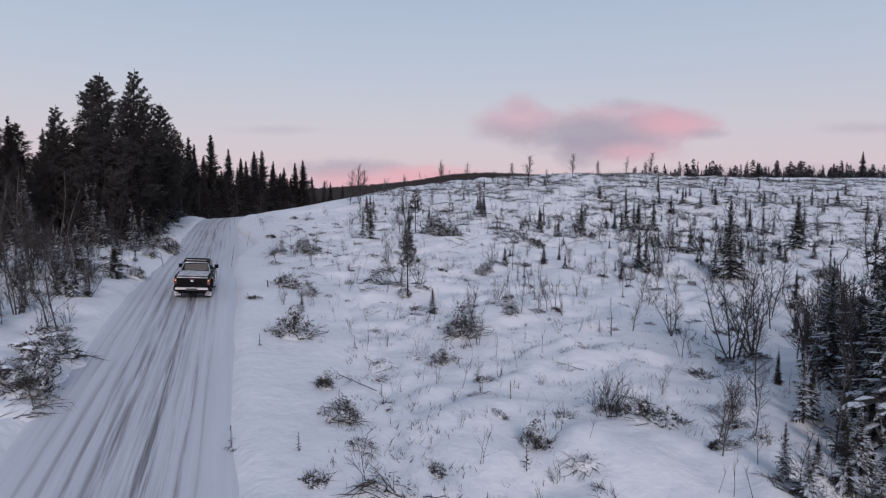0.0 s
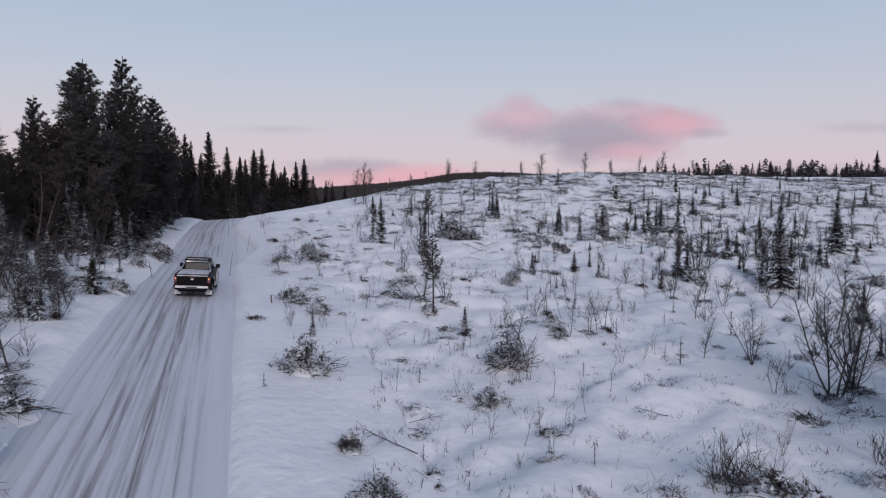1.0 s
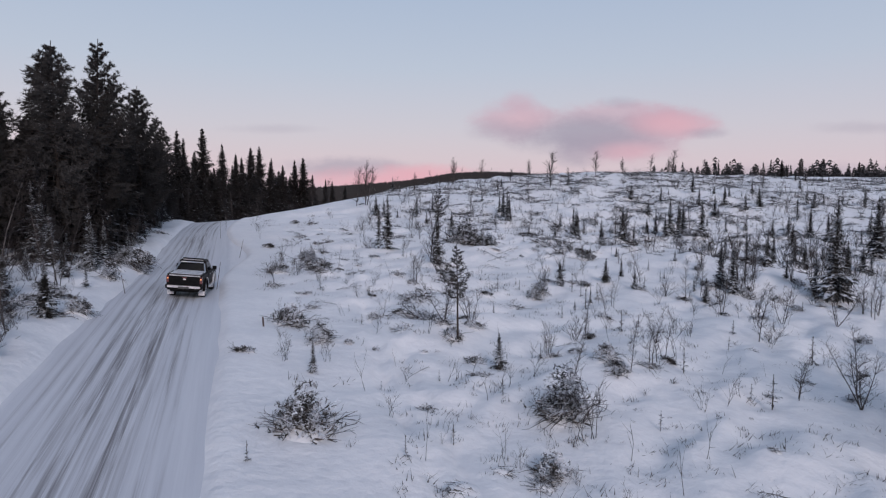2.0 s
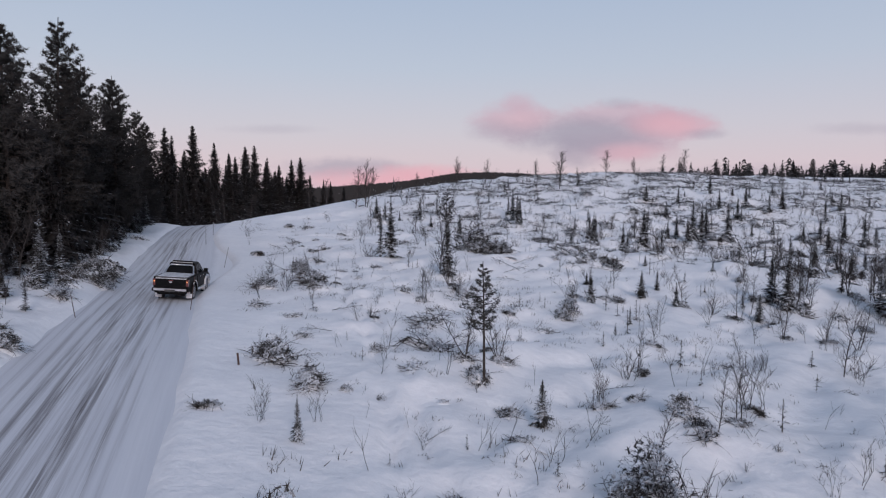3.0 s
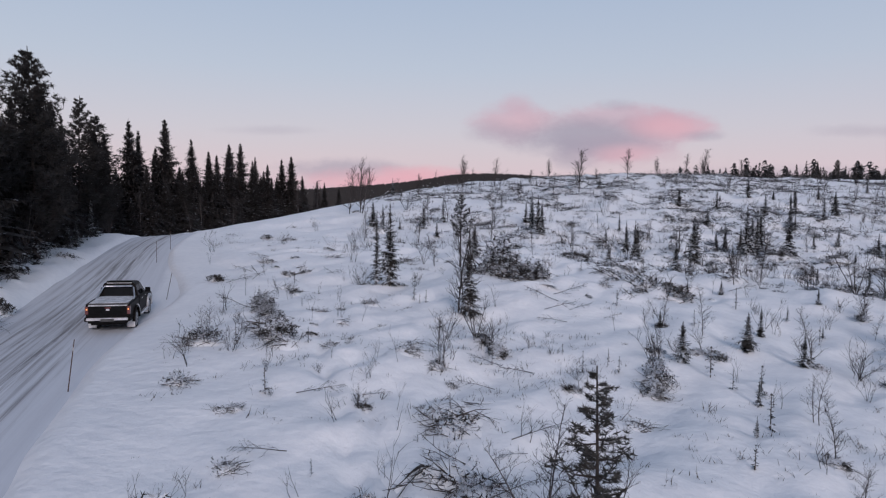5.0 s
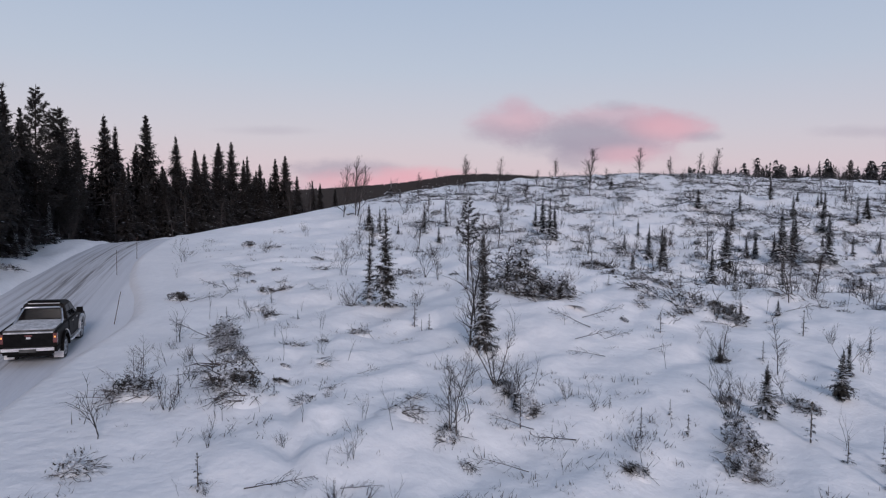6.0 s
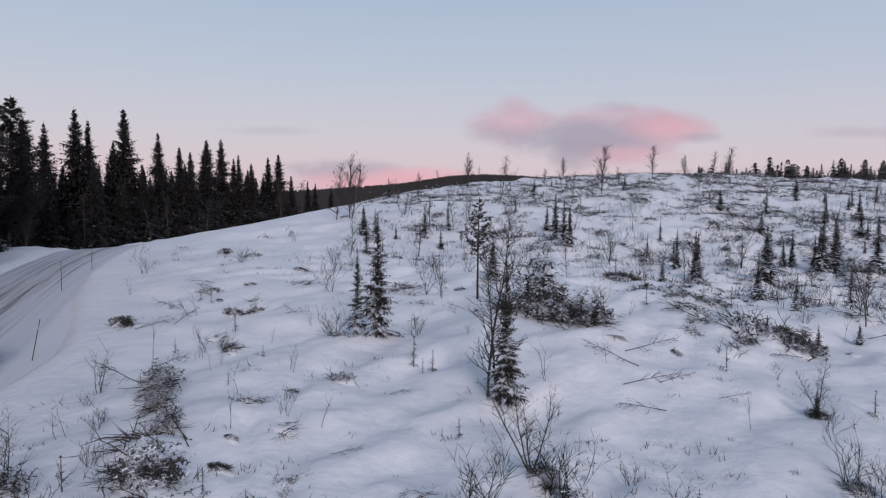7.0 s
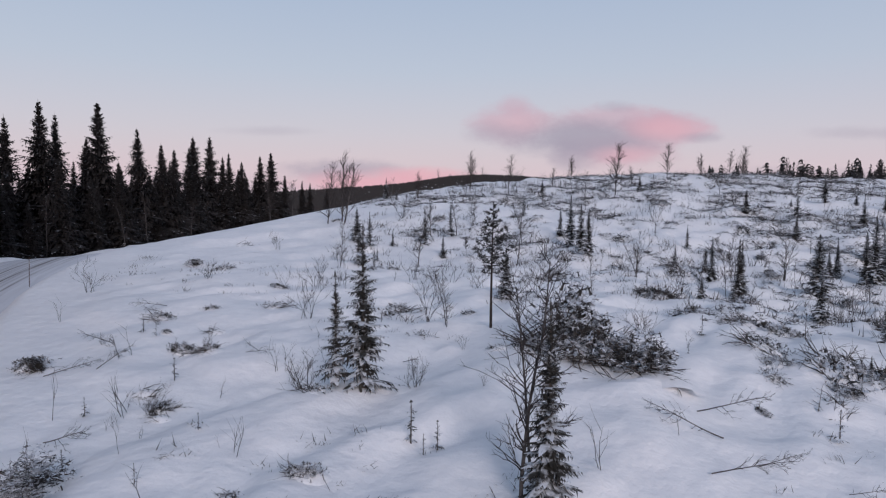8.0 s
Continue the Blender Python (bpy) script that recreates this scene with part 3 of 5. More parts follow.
def at(x, y, turn=0.0, size=1.0, sink=0.0, tilt=0.0):
    return Matrix.Translation((x, y, level(x, y) - sink)) @ Euler((tilt, 0, turn)).to_matrix().to_4x4() @ Matrix.Diagonal((size, size, size, 1))


class Kind:
    """A few built variants of a kind of thing, of which copies are set out."""

    def __init__(self, variants, talls, label, category, group):
        self.variants, self.talls, self.used, self.flat = variants, talls, set(), category == "brush pile"
        self.label, self.category, self.group = label, category, group
        for v in variants:
            tagged(v, label, category, group)

    def put(self, k, x, y, tall, turn, sink=0.0, tilt=0.0):
        k %= len(self.variants)
        now = self.variants[k].scale[0] if k in self.used else 1.0
        m = at(x, y, turn, tall / self.talls[k] / now, sink, tilt)
        if self.flat:  # it lies along the slope
            up = Vector((level(x - 0.5, y) - level(x + 0.5, y), level(x, y - 0.5) - level(x, y + 0.5), 1)).normalized()
            spot = Matrix.Translation(m.translation)
            m = spot @ Vector((0, 0, 1)).rotation_difference(up).to_matrix().to_4x4() @ spot.inverted() @ m
        if k in self.used:
            return copy_thing(self.variants[k], m)
        self.used.add(k)
        self.variants[k].matrix_basis = m
        return self.variants[k]


SPRUCES = Kind([spruce(10 + k, 13, w, 40, 10, NEEDLES, b, 0.40) for k, (w, b) in enumerate(((3.7, 0.03), (3.2, 0.05), (4.0, 0.03), (3.0, 0.06), (3.5, 0.04)))], [13.4] * 5,
               "tall dark spruce in the forest beside the road", "spruce tree", "forest spruces")
PINES = Kind([pine(30 + k, 13, w, b, n, 26, None, "pine_tree", 1.45) for k, (w, b, n) in enumerate(((3.1, 0.10, 120), (2.8, 0.16, 105), (3.4, 0.07, 130)))], [13] * 3,
             "tall dark pine with upswept limbs at the forest edge", "pine tree", "forest pines")
YOUNGS = Kind([spruce(50 + k, 4, w, n + 8, e, YOUNG, b, 0.5, "young_spruce", f) for k, (w, n, b, e, f) in enumerate(((0.85, 20, 0.05, 7, 6), (1.15, 24, 0.03, 8, 6), (0.78, 19, 0.10, 7, 6), (0.95, 22, 0.05, 8, 6), (0.66, 34, 0.02, 8, 8)))], [4.1] * 5,
              "young green spruce dusted with snow in the clear-cut", "spruce tree", "young spruces")
SEEDLINGS = Kind([spruce(70 + k, 1.0, 0.40, 6, 4, YOUNG, 0.15, 0.5, "spruce_seedling", 3) for k in range(3)], [1.03] * 3,
                 "small spruce seedling poking out of the snow", "seedling", "spruce seedlings")
SMALL_PINES = Kind([pine(80 + k, 4, w, b, n, 12, YOUNG, "young_pine", 2.0) for k, (w, b, n) in enumerate(((0.8, 0.42, 34), (0.65, 0.5, 28)))], [4] * 2,
                   "slender young pine with a tufted crown", "pine tree", "young pines")
BIRCHES = Kind([birch(100 + k, 5, s, n) for k, (s, n) in enumerate(((1, 9), (2, 6), (3, 5), (1, 8), (4, 4)))], [5.4] * 5,
               "leafless birch with fine dark twigs in the snow", "birch tree", "bare birches")
CREST_BIRCHES = Kind([birch(110 + k, 5, s, n, "birch_tree", 2.4) for k, (s, n) in enumerate(((1, 11), (2, 8), (1, 10)))], [5.4] * 3,
                     "leafless birch standing dark against the dusk sky", "birch tree", "skyline birches")
SHRUBS = Kind([bush(120 + k, 1.6, s, "leafless_shrub", 2, sp) for k, (s, sp) in enumerate(((5, 0.35), (8, 0.5), (3, 0.3), (10, 0.6), (6, 0.25), (2, 0.7)))], [1.75] * 6,
              "leafless shrub of thin brown stems in the snow", "shrub", "bare shrubs")
SAPLINGS = Kind([bush(200 + k, 1.4, 1 + k % 2, "birch_sapling", 1, 0.25) for k in range(5)], [1.45] * 5,
                "thin leafless birch sapling standing in the snow", "sapling", "birch saplings")
PILES = Kind([brush_pile(140 + k, 1.6, n) for k, n in enumerate((2, 5, 0, 3, 8, 1))], [1.4] * 6,
             "pile of cut branches half buried in snow", "brush pile", "brush piles")

HEAPS = Kind([brush_pile(160 + k, 1.6, n, "slash_heap", h) for k, (n, h) in enumerate(((13, 2.8), (9, 2.2), (6, 2.0)))], [1.45] * 3,
             "high heap of felled spruce tops dusted with snow", "brush pile", "slash heaps")

# ---------------------------------------------------------------- forest left of the road
rnd = random.Random(5)
# x, y, height of the tip
SKYLINE_SPRUCES = [
    (-41.3, 101.9, 17.8), (-41.4, 104.6, 17.0), (-43.5, 100.5, 16.2), (-41.4, 111.8, 19.4), (-43.0, 112.5, 15.6), (-41.1, 120.0, 17.5), (-40.2, 124.0, 16.0), (-42.2, 139.6, 18.6),
    (-43.5, 150.1, 19.7), (-43.0, 158.0, 17.6), (-36.3, 161.1, 18.0), (-38.6, 162.2, 17.4), (-33.2, 173.2, 13.2), (-31.0, 170.0, 12.6), (-36.0, 170.0, 14.2), (-28.0, 172.0, 12.0),
    (-38.5, 84.0, 16.0), (-35.5, 77.5, 16.2), (-40.0, 92.0, 15.6), (-33.0, 72.0, 16.4), (-26.0, 46.8, 9.0), (-29.4, 60.0, 15.4), (-41.0, 130.0, 15.8), (-40.5, 134.0, 16.4), (-40.0, 146.0, 16.0), (-38.8, 152.0, 15.6),
]
EDGE_PINES = [(-26.6, 49.3, 17.0), (-26.1, 52.9, 18.0), (-28.2, 50.6, 16.6), (-29.3, 65.6, 17.2), (-30.3, 49.0, 14.5), (-32.0, 47.0, 13.0), (-36.0, 44.5, 15.0), (-27.5, 57.5, 16.4), (-31.0, 68.5, 15.4), (-36.5, 51.0, 14.0), (-33.8, 78.2, 16.4), (-35.2, 83.3, 15.7), (-32.9, 65.8, 18.2)]
for k, (x, y, top) in enumerate(SKYLINE_SPRUCES):
    SPRUCES.put(k * 3 + k // 5, x, y, top - level(x, y), k * 1.7)
for k, (x, y, top) in enumerate(EDGE_PINES):
    PINES.put(k, x, y, top - level(x, y), k * 2.1)
stood = [(x, y) for x, y, _ in SKYLINE_SPRUCES + EDGE_PINES]
tries = 0
while len(stood) < 280 and tries < 40000:
    tries += 1
    y = rnd.uniform(46, 175)
    edge = float(middle(y)) - 2.45 if y < 82 else -33.5 - 0.06 * (y - 84) if y < 150 else -34
    depth = 30 * rnd.random() ** 1.5
    x = edge - (8.5 if y < 47 else 3.2) - depth
    if min((x - a) ** 2 + (y - b) ** 2 for a, b in stood) < (3.0 if depth < 10 else 5.0):
        continue
    stood.append((x, y))
    tall = rnd.uniform(7.0, 12.5) if y > 80 else rnd.uniform(7, 11.0)
    if depth < 2.5:
        tall *= rnd.uniform(0.45, 0.9)
    if rnd.random() < (0.25 if y < 75 else 0.06):
        PINES.put(len(stood), x, y, tall, rnd.uniform(0, 6.3))
    else:
        SPRUCES.put(len(stood), x, y, tall, rnd.uniform(0, 6.3))
STONES = [(-13.6, 20.5, 0.85), (-14.0, 22.0, 0.6), (-12.9, 18.9, 0.6), (-14.9, 22.4, 0.5), (-12.9, 17.8, 0.7), (-14.6, 21.0, 0.45)]
BANK_BRUSH = [(-18.2, 35.0, 0.9), (-19.0, 36.9, 0.8), (-23.6, 51.3, 1.1), (-21.0, 38.8, 0.9), (-22.0, 47.1, 1.2), (-24.0, 52.5, 1.1), (-24.8, 53.6, 1.0), (-28.5, 63.0, 1.2), (-14.6, 23.6, 0.8), (-14.2, 22.4, 0.9), (-13.2, 19.6, 0.8), (-13.0, 18.3, 0.9), (-22.6, 47.5, 1.5), (-23.4, 49.0, 1.5), (-21.8, 45.5, 1.3), (-24.2, 51.6, 1.2), (-26.5, 58.5, 1.2)]
ROADSIDE_HEAPS = [(-22.6, 50.7, 1.5), (-22.0, 48.7, 1.6), (-22.6, 48.7, 1.3), (-21.4, 45.7, 1.3), (-20.4, 43.2, 1.3), (-29.0, 67.8, 1.1), (-22.1, 49.8, 1.7), (-23.4, 53.6, 1.4), (-21.1, 47.8, 1.3), (-22.9, 51.0, 1.2), (-17.8, 35.8, 1.0), (-20.1, 38.1, 1.0)]
BANK_SPRUCES = [(-22.9, 45.9, 3.4), (-18.5, 29.8, 3.2), (-22.9, 47.4, 2.6), (-24.0, 44.0, 3.2), (-17.4, 25.6, 2.2)]
BANK_BIRCHES = [(-17.6, 31.1, 2.2), (-18.6, 31.2, 2.6), (-17.3, 25.4, 2.8), (-20.6, 39.0, 2.6), (-23.5, 35.2, 4.5), (-22.0, 34.0, 3.6)]
# dense spruces closing the forest's edge
for k in range(70):
    y = rnd.uniform(46, 82)
    x = float(middle(y)) - 2.45 - (4.2 + 0.12 * abs(y - 58)) - 11 * rnd.random() ** 1.6
    if min((x - a) ** 2 + (y - b) ** 2 for a, b in stood) > 1.2:
        stood.append((x, y))
        SPRUCES.put(k, x, y, rnd.uniform(5.5, 10.0), rnd.uniform(0, 6.3))
# undergrowth between the forest and the road
for k in range(150):
    y = rnd.uniform(22, 84)
    x = float(middle(y)) - 2.45 - rnd.uniform(1.5, 6.0 if y > 45 else 11)
    kind = rnd.choice((SHRUBS, BIRCHES, YOUNGS, YOUNGS, PILES) if y > 42 else (SHRUBS, SHRUBS, BIRCHES, YOUNGS, PILES))
    deep = 0.6 + 0.14 * (float(middle(y)) - 2.45 - x)
    kind.put(rnd.randrange(9), x, y, deep * {SHRUBS: rnd.uniform(0.7, 1.8), BIRCHES: rnd.uniform(2.0, 4.5), YOUNGS: rnd.uniform(0.9, 3.6 if y > 42 else 2.2), PILES: rnd.uniform(0.5, 1.3)}[kind], rnd.uniform(0, 6.3))
for k in range(80):
    y = rnd.uniform(24, 62)
    x = float(middle(y)) - 2.45 - rnd.uniform(1.3, 7.5)
    (YOUNGS, BIRCHES, YOUNGS, SHRUBS)[k % 4].put(k, x, y, (0.6 + 0.08 * (float(middle(y)) - x)) * (rnd.uniform(0.8, 2.8), rnd.uniform(1.5, 3.5), rnd.uniform(0.6, 1.8), rnd.uniform(0.5, 1.4))[k % 4], k)
for k in range(18):
    y = rnd.uniform(28, 48)
    x = float(middle(y)) - 2.45 - rnd.uniform(6.0, 16)
    (BIRCHES if k % 2 else YOUNGS).put(k, x, y, rnd.uniform(2.5, 5.5), k)

# stones and heather on the left-hand bank: x, y, width
BOULDERS = Kind([boulder(300 + k, 1.0) for k in range(4)], [1.0] * 4, "dark snow-capped stone with heather in the roadside bank", "boulder", "roadside boulders")
for k, (x, y, wide) in enumerate(STONES):
    BOULDERS.put(k, x, y, wide, k * 1.9)
for k, (x, y, wide) in enumerate(BANK_BRUSH):
    PILES.put((1, 4)[k % 2], x, y, wide, k)
for k, (x, y, wide) in enumerate(ROADSIDE_HEAPS):
    (HEAPS, PILES)[k % 2].put((2, 4, 1)[k % 3], x, y, wide, k * 1.3)
for k, (x, y, tall) in enumerate(BANK_SPRUCES):
    YOUNGS.put((0, 2, 4)[k % 3], x, y, tall, k)
for k, (x, y, tall) in enumerate(BANK_BIRCHES):
    BIRCHES.put((1, 2, 4)[k % 3], x, y, tall, k)

# ---------------------------------------------------------------- clear-cut hillside
FIELD_SPRUCES = [
    (-7.3, 61.3, 4.5), (-8.1, 61.3, 3.2), (5.5, 89.8, 3.4), (17.7, 82.3, 4.0), (11.9, 80.3, 3.6), (-2.0, 75.3, 2.6), (-5.0, 91.5, 1.7), (5.1, 94.4, 4.1), (25.1, 88.1, 4.7),
    (24.6, 88.3, 2.9), (-3.3, 55.7, 4.0), (12.1, 80.5, 3.3), (26.4, 88.5, 4.6), (-7.1, 30.8, 1.2), (-0.7, 33.4, 1.4), (23.8, 52.7, 7.1), (41.6, 74.7, 6.4), (42.3, 84.2, 3.6),
    (27.6, 90.4, 4.5),
]
MORE_SPRUCES = [
    (5.5, 92.4, 3.7), (-4.3, 97.3, 3.0), (12.8, 86.0, 3.1), (15.3, 21.6, 6.7), (24.9, 76.0, 1.4), (45.7, 107.5, 3.1), (28.5, 86.8, 4.7), (39.4, 117.6, 3.5), (13.4, 18.6, 7.6),
    (14.6, 23.6, 5.2), (16.5, 27.0, 5.5), (25.0, 53.5, 4.2), (22.9, 53.6, 3.0),
]
NURSERY = [(-5.9, 58.3, 1.0), (-5.3, 58.3, 0.7), (-5.6, 57.8, 0.5), (-0.2, 42.5, 0.7), (6.6, 48.5, 1.0), (5.6, 48.5, 0.8), (0.6, 49.5, 0.8), (2.0, 49.8, 0.6), (-7.2, 24.0, 0.5), (-5.4, 15.4, 0.7), (3.6, 28.3, 0.6), (8.4, 40.2, 0.7), (5.2, 36.7, 0.6)]
FIELD_PINES = [(-3.3, 68.3, 4.8), (-2.2, 36.1, 4.0), (-3.3, 91.0, 1.5), (18.4, 83.4, 3.4), (-0.8, 65.9, 1.8)]
FIELD_BIRCHES = [
    (-6.8, 88.1, 4.9), (-14.2, 102.2, 6.7), (-15.5, 102.1, 5.8), (15.5, 119.4, 6.5), (-1.2, 132.2, 5.6), (4.1, 131.2, 4.6), (26.7, 133.6, 5.1), (14.6, 140.5, 3.4), (0.3, 89.9, 4.9),
    (6.1, 114.4, 2.4), (18.0, 86.8, 4.0), (-3.1, 51.3, 2.6), (-2.7, 37.6, 2.8), (-1.5, 37.9, 2.5), (18.5, 55.6, 4.0), (12.8, 50.3, 2.5), (5.0, 33.5, 2.2),
    (3.8, 39.2, 1.9), (5.7, 42.9, 2.0), (1.3, 34.7, 1.5), (13.6, 47.1, 2.2), (12.8, 27.7, 5.6), (14.6, 29.2, 4.5), (16.8, 28.3, 3.4), (21.8, 33.7, 4.9), (7.8, 17.5, 2.2),
    (8.8, 17.6, 2.1), (17.6, 25.6, 5.1), (26.3, 56.6, 4.6), (1.2, 29.5, 2.3), (6.0, 56.6, 1.9),
]
FIELD_SHRUBS = [
    (-5.7, 69.0, 2.1), (-5.0, 68.2, 2.4), (-10.4, 68.7, 1.9), (2.8, 77.4, 2.4), (2.4, 68.1, 1.5), (10.1, 81.6, 2.6), (-8.9, 61.1, 1.5), (-5.9, 61.6, 1.1), (11.5, 81.0, 2.5),
    (0.4, 32.2, 1.4), (4.1, 52.3, 1.7), (-4.5, 48.1, 2.3), (-6.9, 44.6, 0.8), (-12.9, 47.2, 2.1), (-11.9, 48.8, 1.4), (10.3, 51.8, 2.6), (15.9, 47.3, 2.4), (-9.7, 38.1, 1.1),
    (-8.3, 31.8, 1.1), (-6.9, 32.0, 0.9), (11.8, 32.0, 2.8), (7.2, 31.2, 1.2), (5.3, 20.2, 2.0), (6.0, 19.7, 1.4), (6.2, 35.2, 2.1), (-1.8, 14.1, 1.5), (-18.3, 29.5, 3.2),
    (-17.3, 25.1, 3.9), (-18.0, 31.8, 2.3), (6.2, 52.8, 1.9), (3.6, 50.6, 1.8), (-2.7, 50.8, 1.7),
]
# x, y, width
SLASH_HEAPS = [(-1.2, 64.6, 2.8), (-0.3, 64.0, 2.6), (0.5, 62.9, 2.2), (1.0, 62.4, 1.4), (-6.3, 25.9, 1.5), (-9.5, 37.4, 1.6), (-0.1, 25.4, 1.0), (0.8, 28.9, 1.8), (2.5, 17.1, 0.9), (-3.1, 18.1, 1.2), (3.2, 33.2, 1.0), (-4.0, 20.5, 0.7), (-7.6, 34.4, 1.0), (-0.7, 65.2, 2.2), (-10.6, 50.3, 1.4), (2.6, 48.0, 0.9)]
SLASH = [
    (-12.1, 70.5, 1.1), (-12.1, 59.6, 0.6), (-7.8, 56.4, 0.7), (-7.2, 71.3, 1.5), (10.8, 87.1, 1.7), (7.7, 64.4, 2.0), (6.8, 62.7, 1.0),
    (5.7, 64.5, 1.1), (4.9, 63.4, 0.9), (5.5, 61.3, 1.2), (-17.6, 63.3, 1.2), (-16.0, 68.7, 1.0), (7.5, 70.4, 1.6), (-8.5, 60.7, 1.0), (-2.4, 36.3, 1.1), (-9.5, 37.4, 1.7),
    (-7.6, 34.4, 0.9), (-11.2, 51.8, 2.1), (-0.7, 64.9, 3.2), (-4.2, 43.3, 1.6), (-3.8, 40.3, 1.6), (2.6, 48.0, 1.0), (-5.4, 34.3, 0.5), (-1.6, 34.2, 0.9), (-1.5, 31.9, 0.7),
]
MORE_SLASH = [
    (-4.5, 36.7, 1.0), (3.2, 33.2, 1.0), (2.5, 35.1, 0.7), (-6.3, 25.9, 1.8), (-3.1, 18.1, 1.2), (-4.0, 20.5, 0.7), (-2.2, 16.0, 0.8), (-0.1, 25.4, 1.0), (0.8, 28.7, 1.8),
    (-2.6, 22.5, 1.0), (2.5, 17.1, 0.9), (3.6, 16.2, 1.0), (6.1, 19.6, 2.0), (10.3, 25.1, 1.0), (-13.2, 20.6, 1.7), (-11.8, 17.2, 1.4), (-12.5, 45.7, 1.0), (-10.8, 50.6, 1.4),
    (-0.2, 47.3, 0.7), (-4.3, 44.7, 0.7), (-10.1, 43.7, 0.6), (1.2, 45.3, 1.1), (-6.8, 44.7, 0.7), (-13.9, 22.2, 1.0),
]
for kind, rows in ((YOUNGS, FIELD_SPRUCES), (YOUNGS, MORE_SPRUCES), (SEEDLINGS, NURSERY), (SMALL_PINES, FIELD_PINES), (BIRCHES, FIELD_BIRCHES), (SHRUBS, FIELD_SHRUBS), (HEAPS, SLASH_HEAPS), (PILES, SLASH), (PILES, MORE_SLASH)):
    for k, (x, y, tall) in enumerate(rows):
        if kind is BIRCHES and y > 95:
            CREST_BIRCHES.put(k, x, y, tall, k * 1.9)
            continue
        if kind is SHRUBS and tall > 2.2:
            BIRCHES.put(k, x, y, tall, k)
            continue
        kind.put(4 if (x, y) == (-3.3, 55.7) else k * 2 + k // 4, x, y, tall, k * 2.3 + x)
for k, (x, y, tall) in enumerate(((54.6, 170.0, 7.2), (50.0, 160.0, 4.2), (-22.5, 118.0, 5.0), (-26.0, 122.0, 5.5), (33.0, 137.0, 3.4), (21.0, 131.0, 2.8), (9.5, 128.0, 3.0), (-8.0, 120.0, 3.4), (42.0, 148.0, 4.0), (61.0, 165.0, 4.4))):
    CREST_BIRCHES.put(k, x, y, tall, k * 1.1)
# birches, shrubs, saplings and felled tops standing between the road and the thickets
NEAR_BIRCHES = [(13.1, 28.7, 4.8), (14.4, 29.2, 4.4), (11.2, 30.7, 2.8), (18.2, 30.8, 4.1), (24.1, 37.4, 6.3), (44.2, 65.1, 8.5), (-17.9, 28.8, 3.3), (21.0, 40.7, 4.4), (25.3, 42.4, 3.9), (6.8, 45.6, 1.9), (3.9, 32.4, 2.1), (5.6, 34.6, 2.1), (14.0, 47.8, 3.4), (7.1, 54.7, 2.3), (-13.3, 50.2, 1.7), (7.6, 16.9, 2.4), (17.2, 29.6, 3.3), (19.8, 31.8, 2.5), (22.3, 34.4, 5.5), (14.7, 21.7, 6.8), (13.6, 22.5, 2.2)]
NEAR_SHRUBS = [(1.3, 27.3, 2.0), (-8.6, 32.7, 0.85), (1.6, 35.8, 1.3), (3.2, 38.3, 1.9), (11.7, 51.0, 1.9), (5.6, 41.6, 0.9), (-9.3, 62.1, 1.4), (-21.5, 73.6, 1.6), (-4.4, 48.6, 2.1), (5.2, 19.5, 1.9)]
NEAR_SAPLINGS = [(2.1, 25.9, 1.6), (2.9, 24.3, 1.3), (-1.7, 21.0, 0.8), (-12.0, 57.3, 0.75), (-9.9, 57.5, 0.4), (-19.7, 68.5, 1.0), (0.3, 58.8, 1.1), (-10.1, 62.8, 1.0), (-13.7, 52.7, 1.0), (-14.4, 55.9, 1.6), (-10.4, 48.5, 1.1), (8.3, 16.6, 1.7), (-2.7, 50.5, 1.7), (6.7, 15.3, 1.1), (7.3, 15.2, 1.3), (7.7, 15.1, 1.4), (9.9, 15.7, 1.1), (11.3, 25.3, 1.2)]
NEAR_SPRUCES = [(8.6, 15.6, 1.6), (11.4, 19.7, 2.6), (12.4, 23.2, 1.4), (16.1, 27.1, 1.8), (12.0, 18.7, 2.0), (11.3, 16.8, 2.1), (13.4, 18.9, 3.2), (18.7, 27.2, 4.4)]
NEAR_SEEDLINGS = [(-3.7, 15.4, 0.45), (-0.1, 43.9, 0.65), (10.1, 38.3, 0.7), (6.2, 33.4, 1.0), (3.3, 42.3, 0.65), (-14.1, 59.9, 0.5), (4.5, 67.6, 0.8), (0.1, 50.8, 0.4), (1.9, 50.9, 0.45)]
NEAR_HEAPS = [(-12.0, 17.9, 1.5), (-13.4, 21.2, 1.3), (-12.9, 19.8, 1.1), (-12.8, 55.9, 1.3), (-12.1, 54.4, 1.1), (-11.4, 53.0, 1.0), (-13.2, 49.8, 1.4), (3.2, 49.2, 1.3), (-2.5, 50.1, 0.9)]
NEAR_PILES = [
    (3.7, 19.3, 0.7), (-7.9, 35.2, 1.3), (3.4, 32.3, 1.1), (1.0, 20.5, 0.6), (-3.0, 13.9, 0.75), (-1.2, 14.0, 1.7), (-11.5, 16.2, 1.6), (1.6, 18.8, 0.5), (6.9, 19.2, 1.5), (10.4, 25.2, 1.2), (12.1, 18.6, 1.6), (8.7, 15.3, 1.0), (11.5, 16.6, 1.4), (-9.2, 40.3, 0.7), (-4.2, 44.1, 1.9),
    (-4.3, 40.9, 1.9), (-6.5, 34.5, 0.45), (-12.3, 60.2, 0.75), (-4.0, 71.4, 0.65), (-3.3, 64.8, 0.65), (-9.8, 32.2, 0.7),
]
